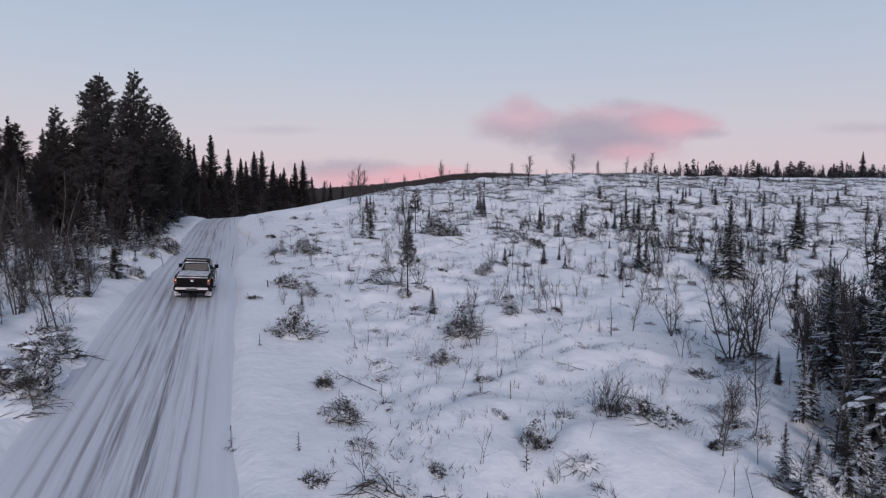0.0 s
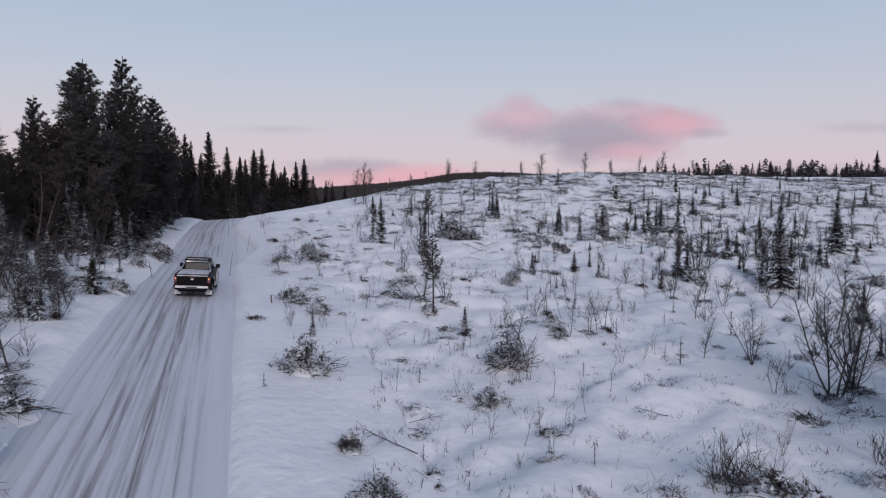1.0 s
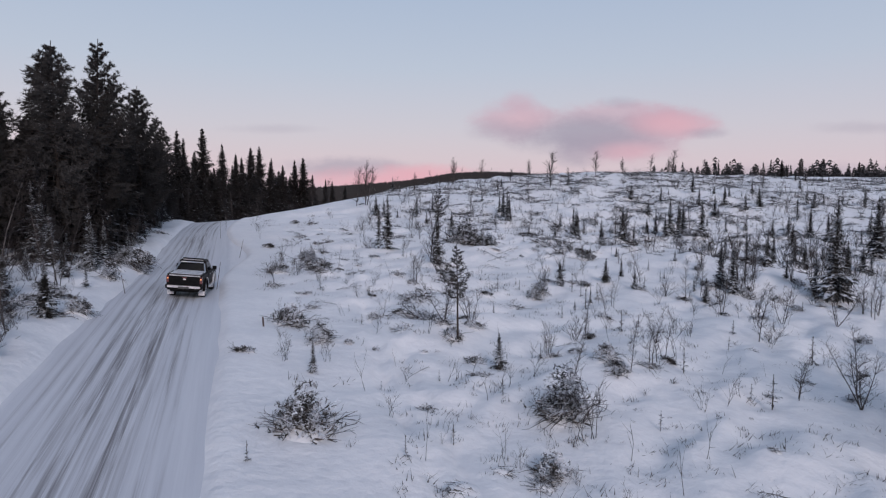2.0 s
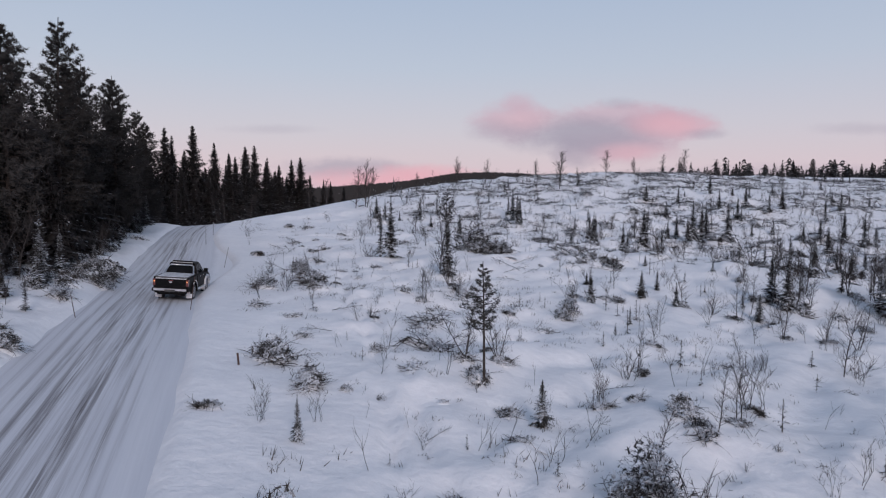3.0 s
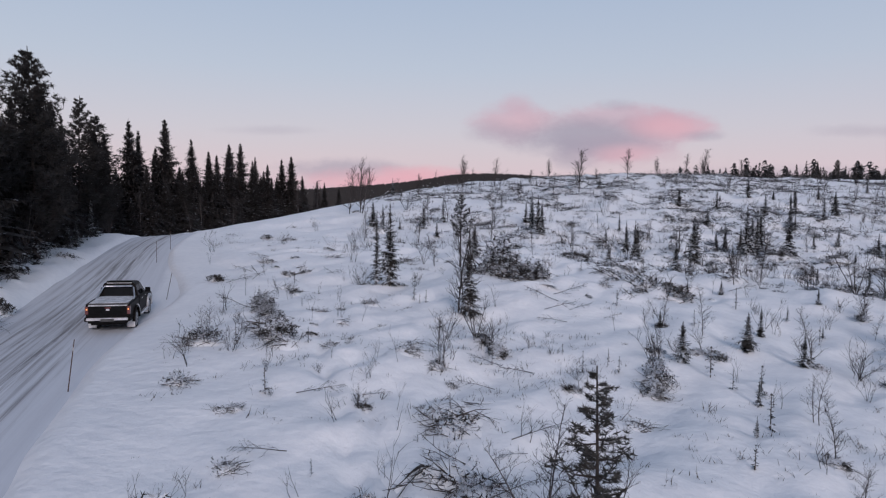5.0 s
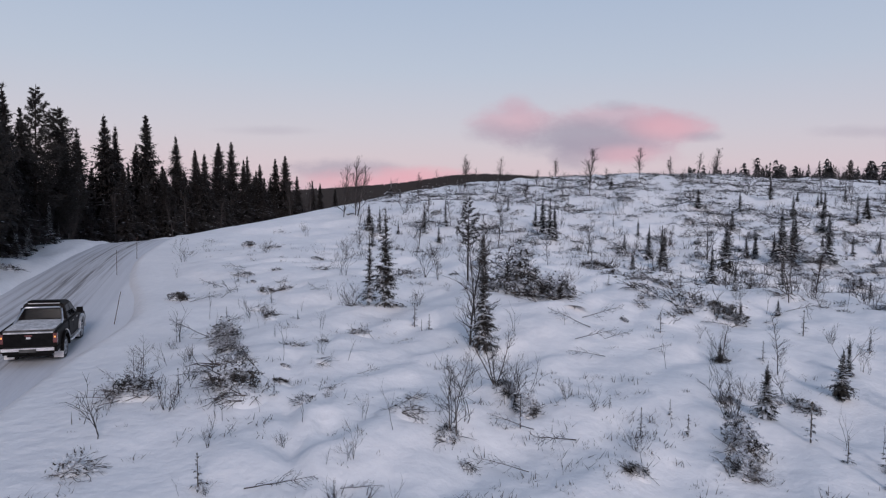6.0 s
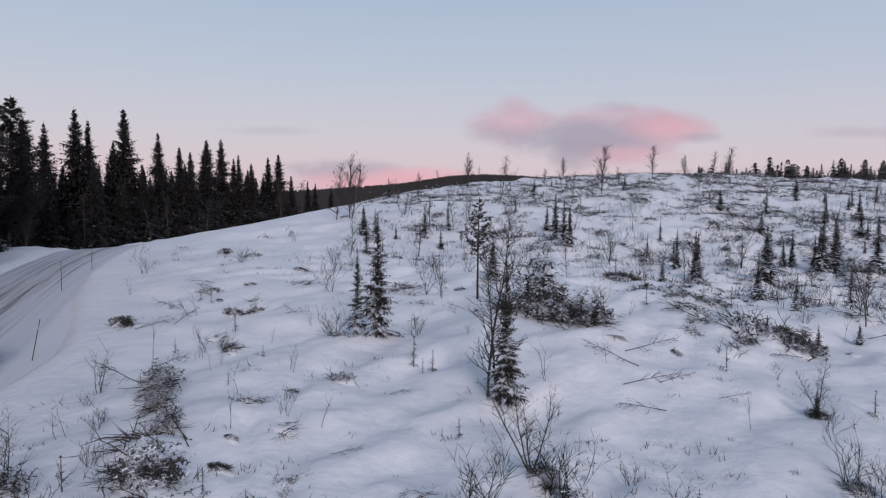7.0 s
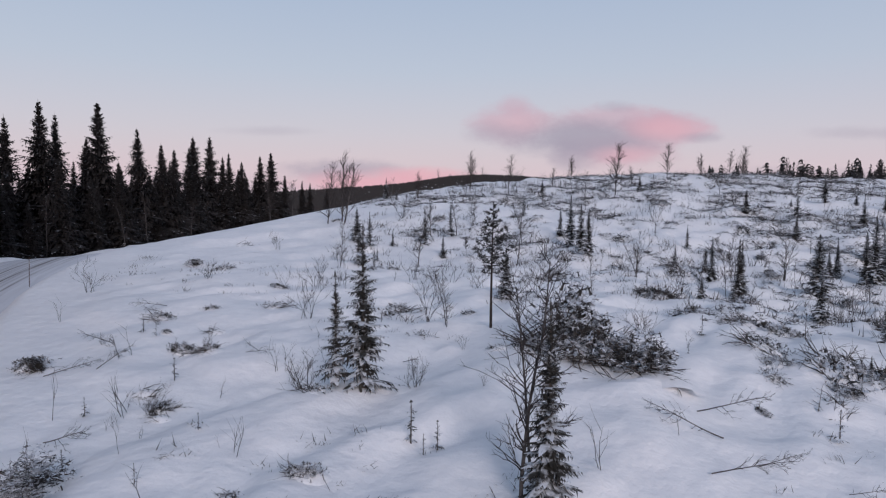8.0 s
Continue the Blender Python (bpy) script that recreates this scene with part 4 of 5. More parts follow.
FAR_PILES = [
    (7.4, 63.9, 2.3), (8.1, 71.7, 1.7), (3.5, 61.1, 0.5), (5.8, 72.1, 1.6), (15.7, 73.9, 1.6), (11.7, 88.1, 2.4), (-19.9, 91.4, 1.3), (-19.6, 81.2, 1.2), (-17.2, 79.3, 1.1), (-14.5, 69.9, 0.6), (-10.2, 49.6, 1.3),
    (6.7, 52.2, 1.0), (9.1, 63.1, 2.1), (-9.2, 55.8, 0.6), (-5.5, 50.3, 0.8), (-5.7, 48.7, 1.0),
]
for kind, rows in ((BIRCHES, NEAR_BIRCHES), (SHRUBS, NEAR_SHRUBS), (SAPLINGS, NEAR_SAPLINGS), (YOUNGS, NEAR_SPRUCES), (SEEDLINGS, NEAR_SEEDLINGS), (HEAPS, NEAR_HEAPS), (PILES, NEAR_PILES), (PILES, FAR_PILES)):
    for k, (x, y, tall) in enumerate(rows):
        kind.put(k * 2 + k // 3, x, y, tall, k * 1.7 + y)
BIRCHES.put(0, -3.75, 55.8, 5.2, 0.6)
BIRCHES.put(3, -3.45, 56.1, 4.6, 2.2)
# birches before the dark forest beyond the brow
for k in range(5):
    y = 87 + 9.3 * k
    BIRCHES.put((0, 3)[k % 2], -35.8 - 0.05 * (y - 84) + rnd.uniform(-1.5, 1.2), y, rnd.uniform(4.8, 6.5), k * 1.3)
# fallen leafless tops lying on the snow: x, y, length, turn
FALLEN = Kind([birch(180 + k, 3, 1, 4, "fallen_branch") for k in range(3)], [3.2] * 3, "fallen leafless treetop lying on the snow", "fallen branch", "fallen branches")
for k, (x, y, tall, turn) in enumerate((
        (0.6, 57.3, 2.3, 1.2), (1.2, 56.0, 2.0, -1.5), (1.6, 60.5, 2.6, 1.4), (-2.6, 23.3, 1.6, 1.3), (-8.2, 41.2, 1.8, -1.3), (-13.8, 56.6, 2.4, -1.6), (-1.4, 48.8, 2.6, -0.9), (-7.0, 70.6, 2.0, 1.5),
        (-15.6, 68.8, 1.8, -1.2), (-3.5, 40.0, 2.0, 1.7), (-9.3, 37.2, 2.4, 1.5), (6.9, 20.6, 2.6, -0.9), (2.1, 36.9, 1.6, 0.8), (-2.9, 46.9, 1.7, -1.8), (-7.3, 51.6, 1.1, 1.4), (12.6, 64.0, 2.4, 1.1), (8.5, 62.0, 2.2, -1.2),
        (-13.9, 58.1, 2.2, 1.3), (-16.2, 65.3, 1.7, -1.7), (-16.4, 69.8, 1.9, -1.1), (1.3, 59.0, 2.7, -1.9), (1.9, 58.0, 1.6, 1.5), (-11.2, 63.8, 1.5, 1.2), (3.4, 57.2, 1.3, 1.3), (-6.4, 55.4, 1.0, 1.1))):
    FALLEN.put(k, x, y, tall * 0.75, turn, -0.08, 1.42)
THICKETS = [(31.5, 66.5, 1.6), (24, 56, 1.2), (23, 64, 1.0), (17, 53, 0.8), (42, 87, 2.5), (36, 74, 2.0), (20, 36, 1.2), (25, 46, 1.5)]
# looser growth over the upper slope and towards the right
rnd = random.Random(8)


def sown(count, x0, x1, y0, y1, kind, low, high, bias=1.0):
    for _ in range(count):
        y = y0 + (y1 - y0) * rnd.random()
        x = x0 + (x1 - x0) * rnd.random() ** bias
        x, y = x + 0.25 * (y - y0) * (x / 60), y
        if abs(x - float(middle(y))) < 6.5 or ((x + 0.15 * y - 0.8) ** 2 < 3.0 and y < 62):
            continue
        kind.put(rnd.randrange(9), x, y, rnd.uniform(low, high), rnd.uniform(0, 6.3))


sown(44, 8, 60, 58, 130, YOUNGS, 0.8, 3.0)
sown(14, -12, 8, 80, 128, YOUNGS, 1.0, 3.0)
sown(40, 5, 60, 54, 135, BIRCHES, 1.4, 3.6)
sown(16, -12, 10, 80, 135, BIRCHES, 1.6, 4.0)
sown(22, 4, 40, 62, 92, SHRUBS, 0.7, 2.0)
sown(26, -16, 8, 66, 100, SHRUBS, 0.6, 1.7)
sown(40, -13, 10, 16, 66, SHRUBS, 0.35, 1.1)
sown(34, 7, 22, 15, 60, SHRUBS, 0.5, 2.0)
sown(10, 14, 24, 18, 40, BIRCHES, 1.8, 4.8)
sown(10, 15, 24, 18, 36, YOUNGS, 0.9, 3.6)
sown(8, 11, 22, 16, 36, PILES, 0.5, 1.2)
# low growth at the thicket's near edge
for k in range(44):
    x, y = rnd.uniform(8.2, 15.0), rnd.uniform(13.5, 20.5)
    if x > 4.4 + 0.2 * y:
        (SHRUBS, BIRCHES, YOUNGS, PILES, SAPLINGS)[k % 5].put(k // 2, x, y, (rnd.uniform(0.8, 1.9), rnd.uniform(1.6, 3.4), rnd.uniform(0.9, 2.4), rnd.uniform(0.6, 1.3), rnd.uniform(0.8, 1.8))[k % 5], k)
for k, (x, y, tall) in enumerate(((14.5, 20.0, 8.6), (15.5, 24.0, 8.0), (17.2, 27.0, 8.4), (18.6, 30.0, 8.0), (13.8, 18.4, 5.6), (20.4, 33.5, 8.0), (16.2, 21.5, 6.5), (22.5, 37.0, 7.0), (15.0, 17.8, 7.0))):
    if k in (0, 4, 8):
        PINES.put(k, x + 1.4, y + 0.5, tall * 1.25, k * 1.3)
    else:
        BIRCHES.put((0, 3, 1)[k % 3], x, y, tall * 0.6, k)
        YOUNGS.put(k, x + 0.8, y + 0.6, tall * 0.55, k * 1.3)
sown(30, 0, 50, 64, 112, PILES, 0.8, 2.2)
sown(14, -14, 4, 64, 110, PILES, 0.6, 1.5)
sown(10, -12, 12, 16, 64, PILES, 0.25, 0.7)
sown(20, -11, 14, 18, 66, SEEDLINGS, 0.35, 0.9)
sown(40, 6, 50, 60, 110, SEEDLINGS, 0.5, 1.3)
sown(44, 20, 70, 58, 112, YOUNGS, 1.0, 3.8)
sown(30, 18, 60, 50, 105, BIRCHES, 1.6, 4.6)
sown(22, 12, 30, 40, 70, BIRCHES, 1.4, 4.0)
sown(26, 12, 36, 40, 74, SHRUBS, 0.7, 1.8)
sown(12, 14, 40, 42, 80, PILES, 0.7, 1.8)
sown(50, -12, 13, 15, 66, SAPLINGS, 0.4, 1.5)
sown(24, 3, 16, 28, 66, SAPLINGS, 0.5, 1.7)
sown(14, 3, 18, 26, 62, SEEDLINGS, 0.6, 1.3)
sown(8, 3, 16, 28, 66, PILES, 0.4, 1.1)
sown(14, 3, 15, 28, 66, YOUNGS, 0.6, 1.7)
sown(6, 5, 18, 26, 60, BIRCHES, 1.3, 2.6)
# cut sprays heaped round the feet of the birches
for k, (x, y, tall) in enumerate(FIELD_BIRCHES + FIELD_SHRUBS):
    if y < 62 and x > -7 and tall > 1.4:
        PILES.put((1, 4)[k % 2], x + 0.15 * (k % 3 - 1), y - 0.1, 0.45 + 0.16 * tall, k)
# lumps of heather and brush on the left-hand bank
for k in range(56):
    y = rnd.uniform(16, 66)
    x = float(middle(y)) - 2.45 - rnd.uniform(1.4, 6.5)
    (PILES, PILES, SHRUBS, SEEDLINGS)[k % 4].put((1, 4, 3, 0)[k // 4 % 4], x, y, (rnd.uniform(0.5, 1.3), rnd.uniform(0.4, 1.0), rnd.uniform(0.5, 1.4), rnd.uniform(0.4, 0.9))[k % 4], rnd.uniform(0, 6.3))
# thickets on the right: x, y, spread
for n, (x0, y0, spread) in enumerate(THICKETS):
    for k in range(9):
        x, y = x0 + rnd.gauss(0, spread), y0 + rnd.gauss(0, spread)
        (BIRCHES, YOUNGS, PILES, BIRCHES)[k % 4].put(k + n, x, y, (rnd.uniform(2, 4.5), rnd.uniform(1.5, 4.5), rnd.uniform(0.8, 1.8), rnd.uniform(1.5, 3.5))[k % 4], k)
sown(22, 11, 44, 56, 96, HEAPS, 0.7, 1.7)
sown(10, 12, 30, 42, 58, HEAPS, 0.5, 1.1)
# tangle along the right-hand bank of the road
for k in range(150):
    y = rnd.uniform(13, 68)
    x = float(middle(y)) + 2.6 + rnd.uniform(4.6, 10.0)
    kind = (SAPLINGS, PILES, SAPLINGS, SEEDLINGS, SHRUBS, SAPLINGS)[k % 6]
    kind.put(rnd.randrange(9), x, y, {SAPLINGS: rnd.uniform(0.4, 1.5), SHRUBS: rnd.uniform(0.3, 0.9), PILES: rnd.uniform(0.25, 0.9), SEEDLINGS: rnd.uniform(0.3, 0.8)}[kind], rnd.uniform(0, 6.3))
for k in range(16):
    y = rnd.uniform(18, 66)
    FALLEN.put(k, float(middle(y)) + 2.6 + rnd.uniform(3, 16), y, rnd.uniform(0.7, 1.8), rnd.uniform(0, 6.3), -0.06, 1.42)
# right-hand ridge
for k, (x, y, tall) in enumerate(((137.3, 209.6, 10.0), (125.1, 224.7, 8.2), (107.3, 206.2, 7.0), (98.0, 200.0, 6.2), (131.0, 215.0, 6.5), (150.0, 214.0, 8.5))):
    (PINES if k in (1, 2) else SPRUCES).put(k + 1, x, y, tall, k)


def twig_litter():
    """Countless bits of heather, twigs and stubble that stick out of the snow."""
    r = random.Random(21)
    g = Geo()
    for k in range(10600):
        if k < 6000:
            y = r.uniform(62, 140)
            if r.random() > (y - 58) / 30:
                continue
            x = r.uniform(-12, 70) * (0.5 + y / 160)
            s = r.uniform(0.2, 0.85) * min(1.0, max(0.25, (y - 38) / 45))
        elif k > 9000:
            y = r.uniform(28, 76)
            x = float(middle(y)) - 4.4 - r.uniform(0.3, 5.0)
            s = r.uniform(0.12, 0.45)
        else:
            y = r.uniform(12, 84)
            x = r.uniform(-0.3 * y + 0.5, 13)
            s = r.uniform(0.08, 0.34)
        if abs(x - float(middle(y))) < 4.6 or (0.6 * float(ripple(np.array(x), np.array(y), 7.0, 14)) + 0.4 * float(ripple(np.array(x), np.array(y), 2.5, 15)) < r.uniform(-0.25, 0.45)):
            continue
        z = level(x, y)
        for _ in range(11):
            a = r.uniform(0, 6.283)
            p = Vector((x + r.gauss(0, s * 0.7), y + r.gauss(0, s * 0.6), z - 0.03))
            tip = p + Vector((math.cos(a) * s * r.uniform(0.2, 0.9), math.sin(a) * s * 0.7, s * r.uniform(0.2, 0.9)))
            w = Vector((-math.sin(a), math.cos(a), 0.4)) * (0.007 + s * (0.024 if k < 6000 else 0.015))
            g.face(p - w, p + w, tip)
    tagged(new("twig_litter", g.mesh("twig_litter", DEAD)), "heather stems and twigs sticking out of the snow", "undergrowth", kind="stuff")


def slash_litter():
    """Dark clumps of cut tops, heather and stumps half sunk in the snow of the rough upper slope."""
    r = random.Random(27)
    g = Geo()
    for _ in range(12500):
        y = 64 + 84 * r.random() ** 0.8
        x = r.uniform(-12, 74) * (0.5 + y / 160)
        lump = 0.5 * float(ripple(np.array(x), np.array(y), 9.0, 41)) + 0.5 * float(ripple(np.array(x), np.array(y), 3.2, 42))
        rich = -0.20 + 0.28 * min(1.0, max(0.0, (y - 62) / 40)) + 0.26 * min(1.0, max(0.0, (x - 8) / 16))
        if abs(x - float(middle(y))) < 7 or lump + rich < r.uniform(0.06, 0.42):
            continue
        s = r.uniform(0.18, 0.62) * min(1.1, 0.45 + max(0.0, y - 55) / 60) * (1.6 if r.random() < 0.15 else 1.0)
        z, lie = level(x, y), r.uniform(0, 6.283)
        rise = level(x, y + 0.5) - level(x, y - 0.5)
        for k in range(26):
            a = r.uniform(0, 6.283) if k % 3 else lie + r.gauss(0, 0.35)
            px, py = r.gauss(0, s * 0.55), r.gauss(0, s * 0.45)
            core = max(0.0, 1 - math.hypot(px, py) / s)
            p = Vector((x + px, y + py, z + rise * py - 0.03 + 0.4 * s * core * r.random()))
            long = s * r.uniform(0.3, 0.8) * (1.6 if k % 3 == 0 else 1.0)
            tip = p + Vector((math.cos(a) * long, math.sin(a) * long, long * r.uniform(0.0, 0.25 if k % 3 == 0 else 0.9)))
            w = Vector((-math.sin(a), math.cos(a), 0.7)) * (0.008 + s * r.uniform(0.012, 0.042))
            g.face(p - w, p + w, tip)
    tagged(new("slash_litter", g.mesh("slash_litter", SLASH_DARK)), "dark clumps of cut branches and heather on the snowy slope", "slash", kind="stuff")


def scrub():
    """Thin leafless scrub over the upper slope, too much to count."""
    r = random.Random(23)
    g = Geo()
    for _ in range(1500):
        y = 70 + 80 * r.random() ** 0.8
        x = r.uniform(-13, 82) * (0.5 + y / 160)
        if abs(x - float(middle(y))) < 5 or float(ripple(np.array(x), np.array(y), 9.0, 19)) + 0.5 * float(ripple(np.array(x), np.array(y), 3.0, 29)) < r.uniform(0.0, 0.5):
            continue
        tall = r.uniform(0.5, 2.0)
        for _ in range(r.randint(2, 6)):
            sprout(g, r, Vector((x + r.gauss(0, 0.25), y + r.gauss(0, 0.25), level(x, y) - 0.1)), Vector((r.gauss(0, 0.3), r.gauss(0, 0.3), 1)), tall * r.uniform(0.5, 1.1), 0.014, 1, 0.6, 0.05, 5)
    tagged(new("scrub", g.mesh("scrub", TWIG)), "thin leafless scrub scattered over the snowy slope", "scrub", kind="stuff")


def ridge_woods():
    """The belt of small spruces and pines along the skyline on the right."""
    r = random.Random(24)
    g = Geo()
    for k in range(2300):
        x, y = (r.uniform(72, 240), r.uniform(192, 240)) if k < 1500 else (r.uniform(50, 190), r.uniform(125, 195))
        if float(ripple(np.array(x), np.array(y), 9.0, 33)) < (r.uniform(-1.0, 0.1) if k < 1500 else r.uniform(-0.2, 0.6) + 0.5 * max(0.0, 1 - (x - 50) / 60)):
            continue
        tall = (r.uniform(1.8, 3.8) if r.random() < 0.75 else r.uniform(3.5, 7.0)) * (1.0 if k < 1500 else 0.62)
        z = level(x, y) - 0.2
        g.tube([(x, y, z), (x, y, z + tall)], [0.07, 0.02], 4)
        n, full = 7, r.uniform(0.24, 0.42)
        round_top = r.random() < 0.4
        for j in range(n):
            f = j / n
            w = tall * full * (math.sin(0.5 + 2.5 * f) if round_top else (1 - f) ** 0.8) * r.uniform(0.6, 1.3) + 0.08
            h = z + tall * (0.10 + 0.84 * f)
            for q in range(6):
                a = r.uniform(0, 6.283)
                c, s = math.cos(a), math.sin(a)
                g.face((x + 0.3 * w * s, y - 0.3 * w * c, h + 0.13 * tall), (x - 0.3 * w * s, y + 0.3 * w * c, h + 0.13 * tall), (x + w * c, y + w * s, h + r.uniform(-0.06, 0.06) * tall))
    tagged(new("ridge_woods", g.mesh("ridge_woods", NEEDLES)), "belt of small dark conifers along the snowy skyline", "woods", kind="stuff")


def far_woods():
    """Woods on the ridges behind the hill, far off."""
    r = random.Random(22)
    g = Geo()
    for _ in range(26000):
        x, y = r.uniform(-700, 520), r.uniform(760, 1330)
        if r.random() < 0.12 * float(ripple(np.array(x), np.array(y), 90, 31)):
            continue
        z, tall = float(hill(x, y)), r.uniform(3.5, 7.5)
        w = tall * 0.5
        for a in (0, 2.09, 4.19):
            g.face((x + w * math.cos(a), y + w * math.sin(a), z), (x + w * math.cos(a + 2.09), y + w * math.sin(a + 2.09), z), (x, y, z + tall))
    tagged(new("far_woods", g.mesh("far_woods", NEEDLES)), "distant spruce woods on the snowy ridge", "woods", kind="stuff")


twig_litter()
slash_litter()
scrub()
ridge_woods()
far_woods()


# ---------------------------------------------------------------- snow stakes
def stake(x, y, tall, lean, turn):
    thing = tagged(new("snow_stake"), "thin leaning snow stake at the road's edge", "snow stake", "snow stakes")
    g = Geo()
    g.tube([(0, 0, -0.3), (0, 0, tall * 0.8), (0, 0, tall)], [0.017, 0.015, 0.013] if tall > 0.5 else [0.04, 0.038, 0.036], 6)
    part("pole", g, STAKE, thing)
    g = Geo()
    g.tube([(0, 0, tall * 0.80), (0, 0, tall * 0.86)], [0.021, 0.021], 8)
    part("reflector", g, REFLECT, thing, "grey reflective band")
    thing.matrix_basis = Matrix.Translation((x, y, level(x, y))) @ Euler((0, radians(lean), radians(turn))).to_matrix().to_4x4()


STAKE = material("stake_paint", (0.05, 0.03, 0.025), (0.10, 0.06, 0.05), 8.0, 0.7)
REFLECT = material("reflector", (0.35, 0.35, 0.36), (0.5, 0.5, 0.5), 8.0, 0.35)
for x, y, tall, lean in ((-15.5, 45.2, 1.7, 9), (-19.0, 59.8, 1.8, 13), (-18.6, 41.3, 1.2, -9), (-24.1, 70.2, 1.8, 1), (-10.3, 36.2, 0.4, -4), (-25.2, 75.0, 1.5, 2), (-28.2, 58.0, 1.3, -6)):
    stake(x, y, tall, lean, 0)


# ---------------------------------------------------------------- pickup
PAINT = material("dark_bronze_paint", (0.008, 0.007, 0.007), (0.014, 0.0125, 0.0125), 1.5, 0.45, 0.0)
DIRTY = material("road_grime", (0.03, 0.028, 0.028), (0.09, 0.085, 0.085), 3.0, 0.75)
RUBBER = material("tyre_rubber", (0.018, 0.018, 0.019), (0.05, 0.05, 0.052), 9.0, 0.85, bump=0.5)
CHROME = material("bright_metal", (0.55, 0.55, 0.57), (0.75, 0.75, 0.77), 4.0, 0.28, 0.9)
ALLOY = material("alloy", (0.35, 0.35, 0.37), (0.55, 0.55, 0.57), 5.0, 0.4, 0.8)
BLACK = material("black_plastic", (0.006, 0.006, 0.0065), (0.011, 0.011, 0.012), 6.0, 0.6)
GLASS = material("tinted_glass", (0.006, 0.007, 0.008), (0.010, 0.011, 0.013), 2.0, 0.12)
GLASS.node_tree.nodes["Principled BSDF"].inputs["Specular IOR Level"].default_value = 0.06
CRUST = material("crusted_snow", (0.35, 0.355, 0.37), (0.72, 0.73, 0.75), 2.2, 0.7, bump=0.5)
FLAP = material("snowy_mudflap", (0.60, 0.60, 0.62), (0.80, 0.80, 0.82), 4.0, 0.7)
PLATE = material("number_plate", (0.035, 0.035, 0.036), (0.07, 0.07, 0.07), 6.0, 0.5)

for dark in (PAINT, BLACK):
    dark.node_tree.nodes["Principled BSDF"].inputs["Specular IOR Level"].default_value = 0.04


def glow(name, colour, strength):
    m = material(name, colour, colour, 3.0, 0.3)
    b = m.node_tree.nodes["Principled BSDF"]
    b.inputs["Emission Color"].default_value = (*colour, 1)
    b.inputs["Emission Strength"].default_value = strength
    return m


TAIL = glow("tail_lamp_glow", (1.0, 0.40, 0.12), 0.5)
LENS = material("red_lens", (0.09, 0.025, 0.027), (0.17, 0.06, 0.062), 6.0, 0.2)


def rounded(bm, r, seg=2):
    if r:
        sharp = [e for e in bm.edges if len(e.link_faces) == 2 and e.calc_face_angle(0) > 0.6]
        bmesh.ops.bevel(bm, geom=sharp, offset=r, segments=seg, affect="EDGES", clamp_overlap=True)
    return bm


def block(x0, x1, y0, y1, z0, z1, r=0.02, top=(0, 0, 0)):
    """A rounded block; top draws its upper face in at the sides, back and front."""
    bm = bmesh.new()
    sx, sb, sf = top
    low = [bm.verts.new(p) for p in ((x0, y0, z0), (x1, y0, z0), (x1, y1, z0), (x0, y1, z0))]
    up = [bm.verts.new(p) for p in ((x0 + sx, y0 + sb, z1), (x1 - sx, y0 + sb, z1), (x1 - sx, y1 - sf, z1), (x0 + sx, y1 - sf, z1))]
    bm.faces.new(low[::-1])
    bm.faces.new(up)
    for i in range(4):
        j = (i + 1) % 4
        bm.faces.new((low[i], low[j], up[j], up[i]))
    return rounded(bm, r)


def profile(outline, x0, x1, r=0.03):
    """A side outline (y, z) drawn out across the car."""
    bm = bmesh.new()
    a = [bm.verts.new((x0, y, z)) for y, z in outline]
    b = [bm.verts.new((x1, y, z)) for y, z in outline]
    bm.faces.new(a)
    bm.faces.new(b[::-1])
    for i in range(len(a)):
        j = (i + 1) % len(a)
        bm.faces.new((a[j], a[i], b[i], b[j]))
    bmesh.ops.recalc_face_normals(bm, faces=bm.faces)
    return rounded(bm, r)


def arc(cy, cz, r, a0, a1, n=10):
    return [(cy + r * math.cos(radians(a0 + (a1 - a0) * k / n)), cz + r * math.sin(radians(a0 + (a1 - a0) * k / n))) for k in range(n + 1)]


def lathe(outline, n=28):
    """Turned round the x axis: outline of (x, radius)."""
    bm = bmesh.new()
    rings = [[bm.verts.new((x, r * math.cos(6.2832 * k / n), r * math.sin(6.2832 * k / n))) for k in range(n)] for x, r in outline]
    for p, q in zip(rings, rings[1:]):
        for k in range(n):
            bm.faces.new((p[k], p[(k + 1) % n], q[(k + 1) % n], q[k]))
    bm.faces.new(rings[0][::-1])
    bm.faces.new(rings[-1])
    bmesh.ops.recalc_face_normals(bm, faces=bm.faces)
    return bm


BASE, RADIUS = 3.09, 0.41


def wheel(parent, x, y):
    s = 1 if x > 0 else -1
    hub = new("wheel")
    hub.parent = parent
    hub.location = (x, y, RADIUS)
    r = RADIUS
    part("tyre", lathe([(-0.13, r * 0.66), (-0.14, r * 0.9), (-0.10, r), (0.10, r), (0.14, r * 0.9), (0.13, r * 0.66)]), RUBBER, hub, "black winter tyre", True)
    bm = lathe([(s * 0.02, r * 0.66), (s * 0.135, r * 0.67), (s * 0.138, r * 0.60), (s * 0.08, r * 0.54), (s * 0.07, r * 0.16), (s * 0.12, r * 0.12)])
    part("rim", bm, ALLOY, hub, "alloy rim crusted with snow")
    g = Geo()
    for k in range(6):
        a = k * 1.0472
        c, d = math.cos(a), math.sin(a)
        g.tube([(s * 0.11, 0.05 * c, 0.05 * d), (s * 0.115, r * 0.58 * c, r * 0.58 * d)], [0.045, 0.035], 5)
    part("spokes", g, ALLOY, hub)
    return hub


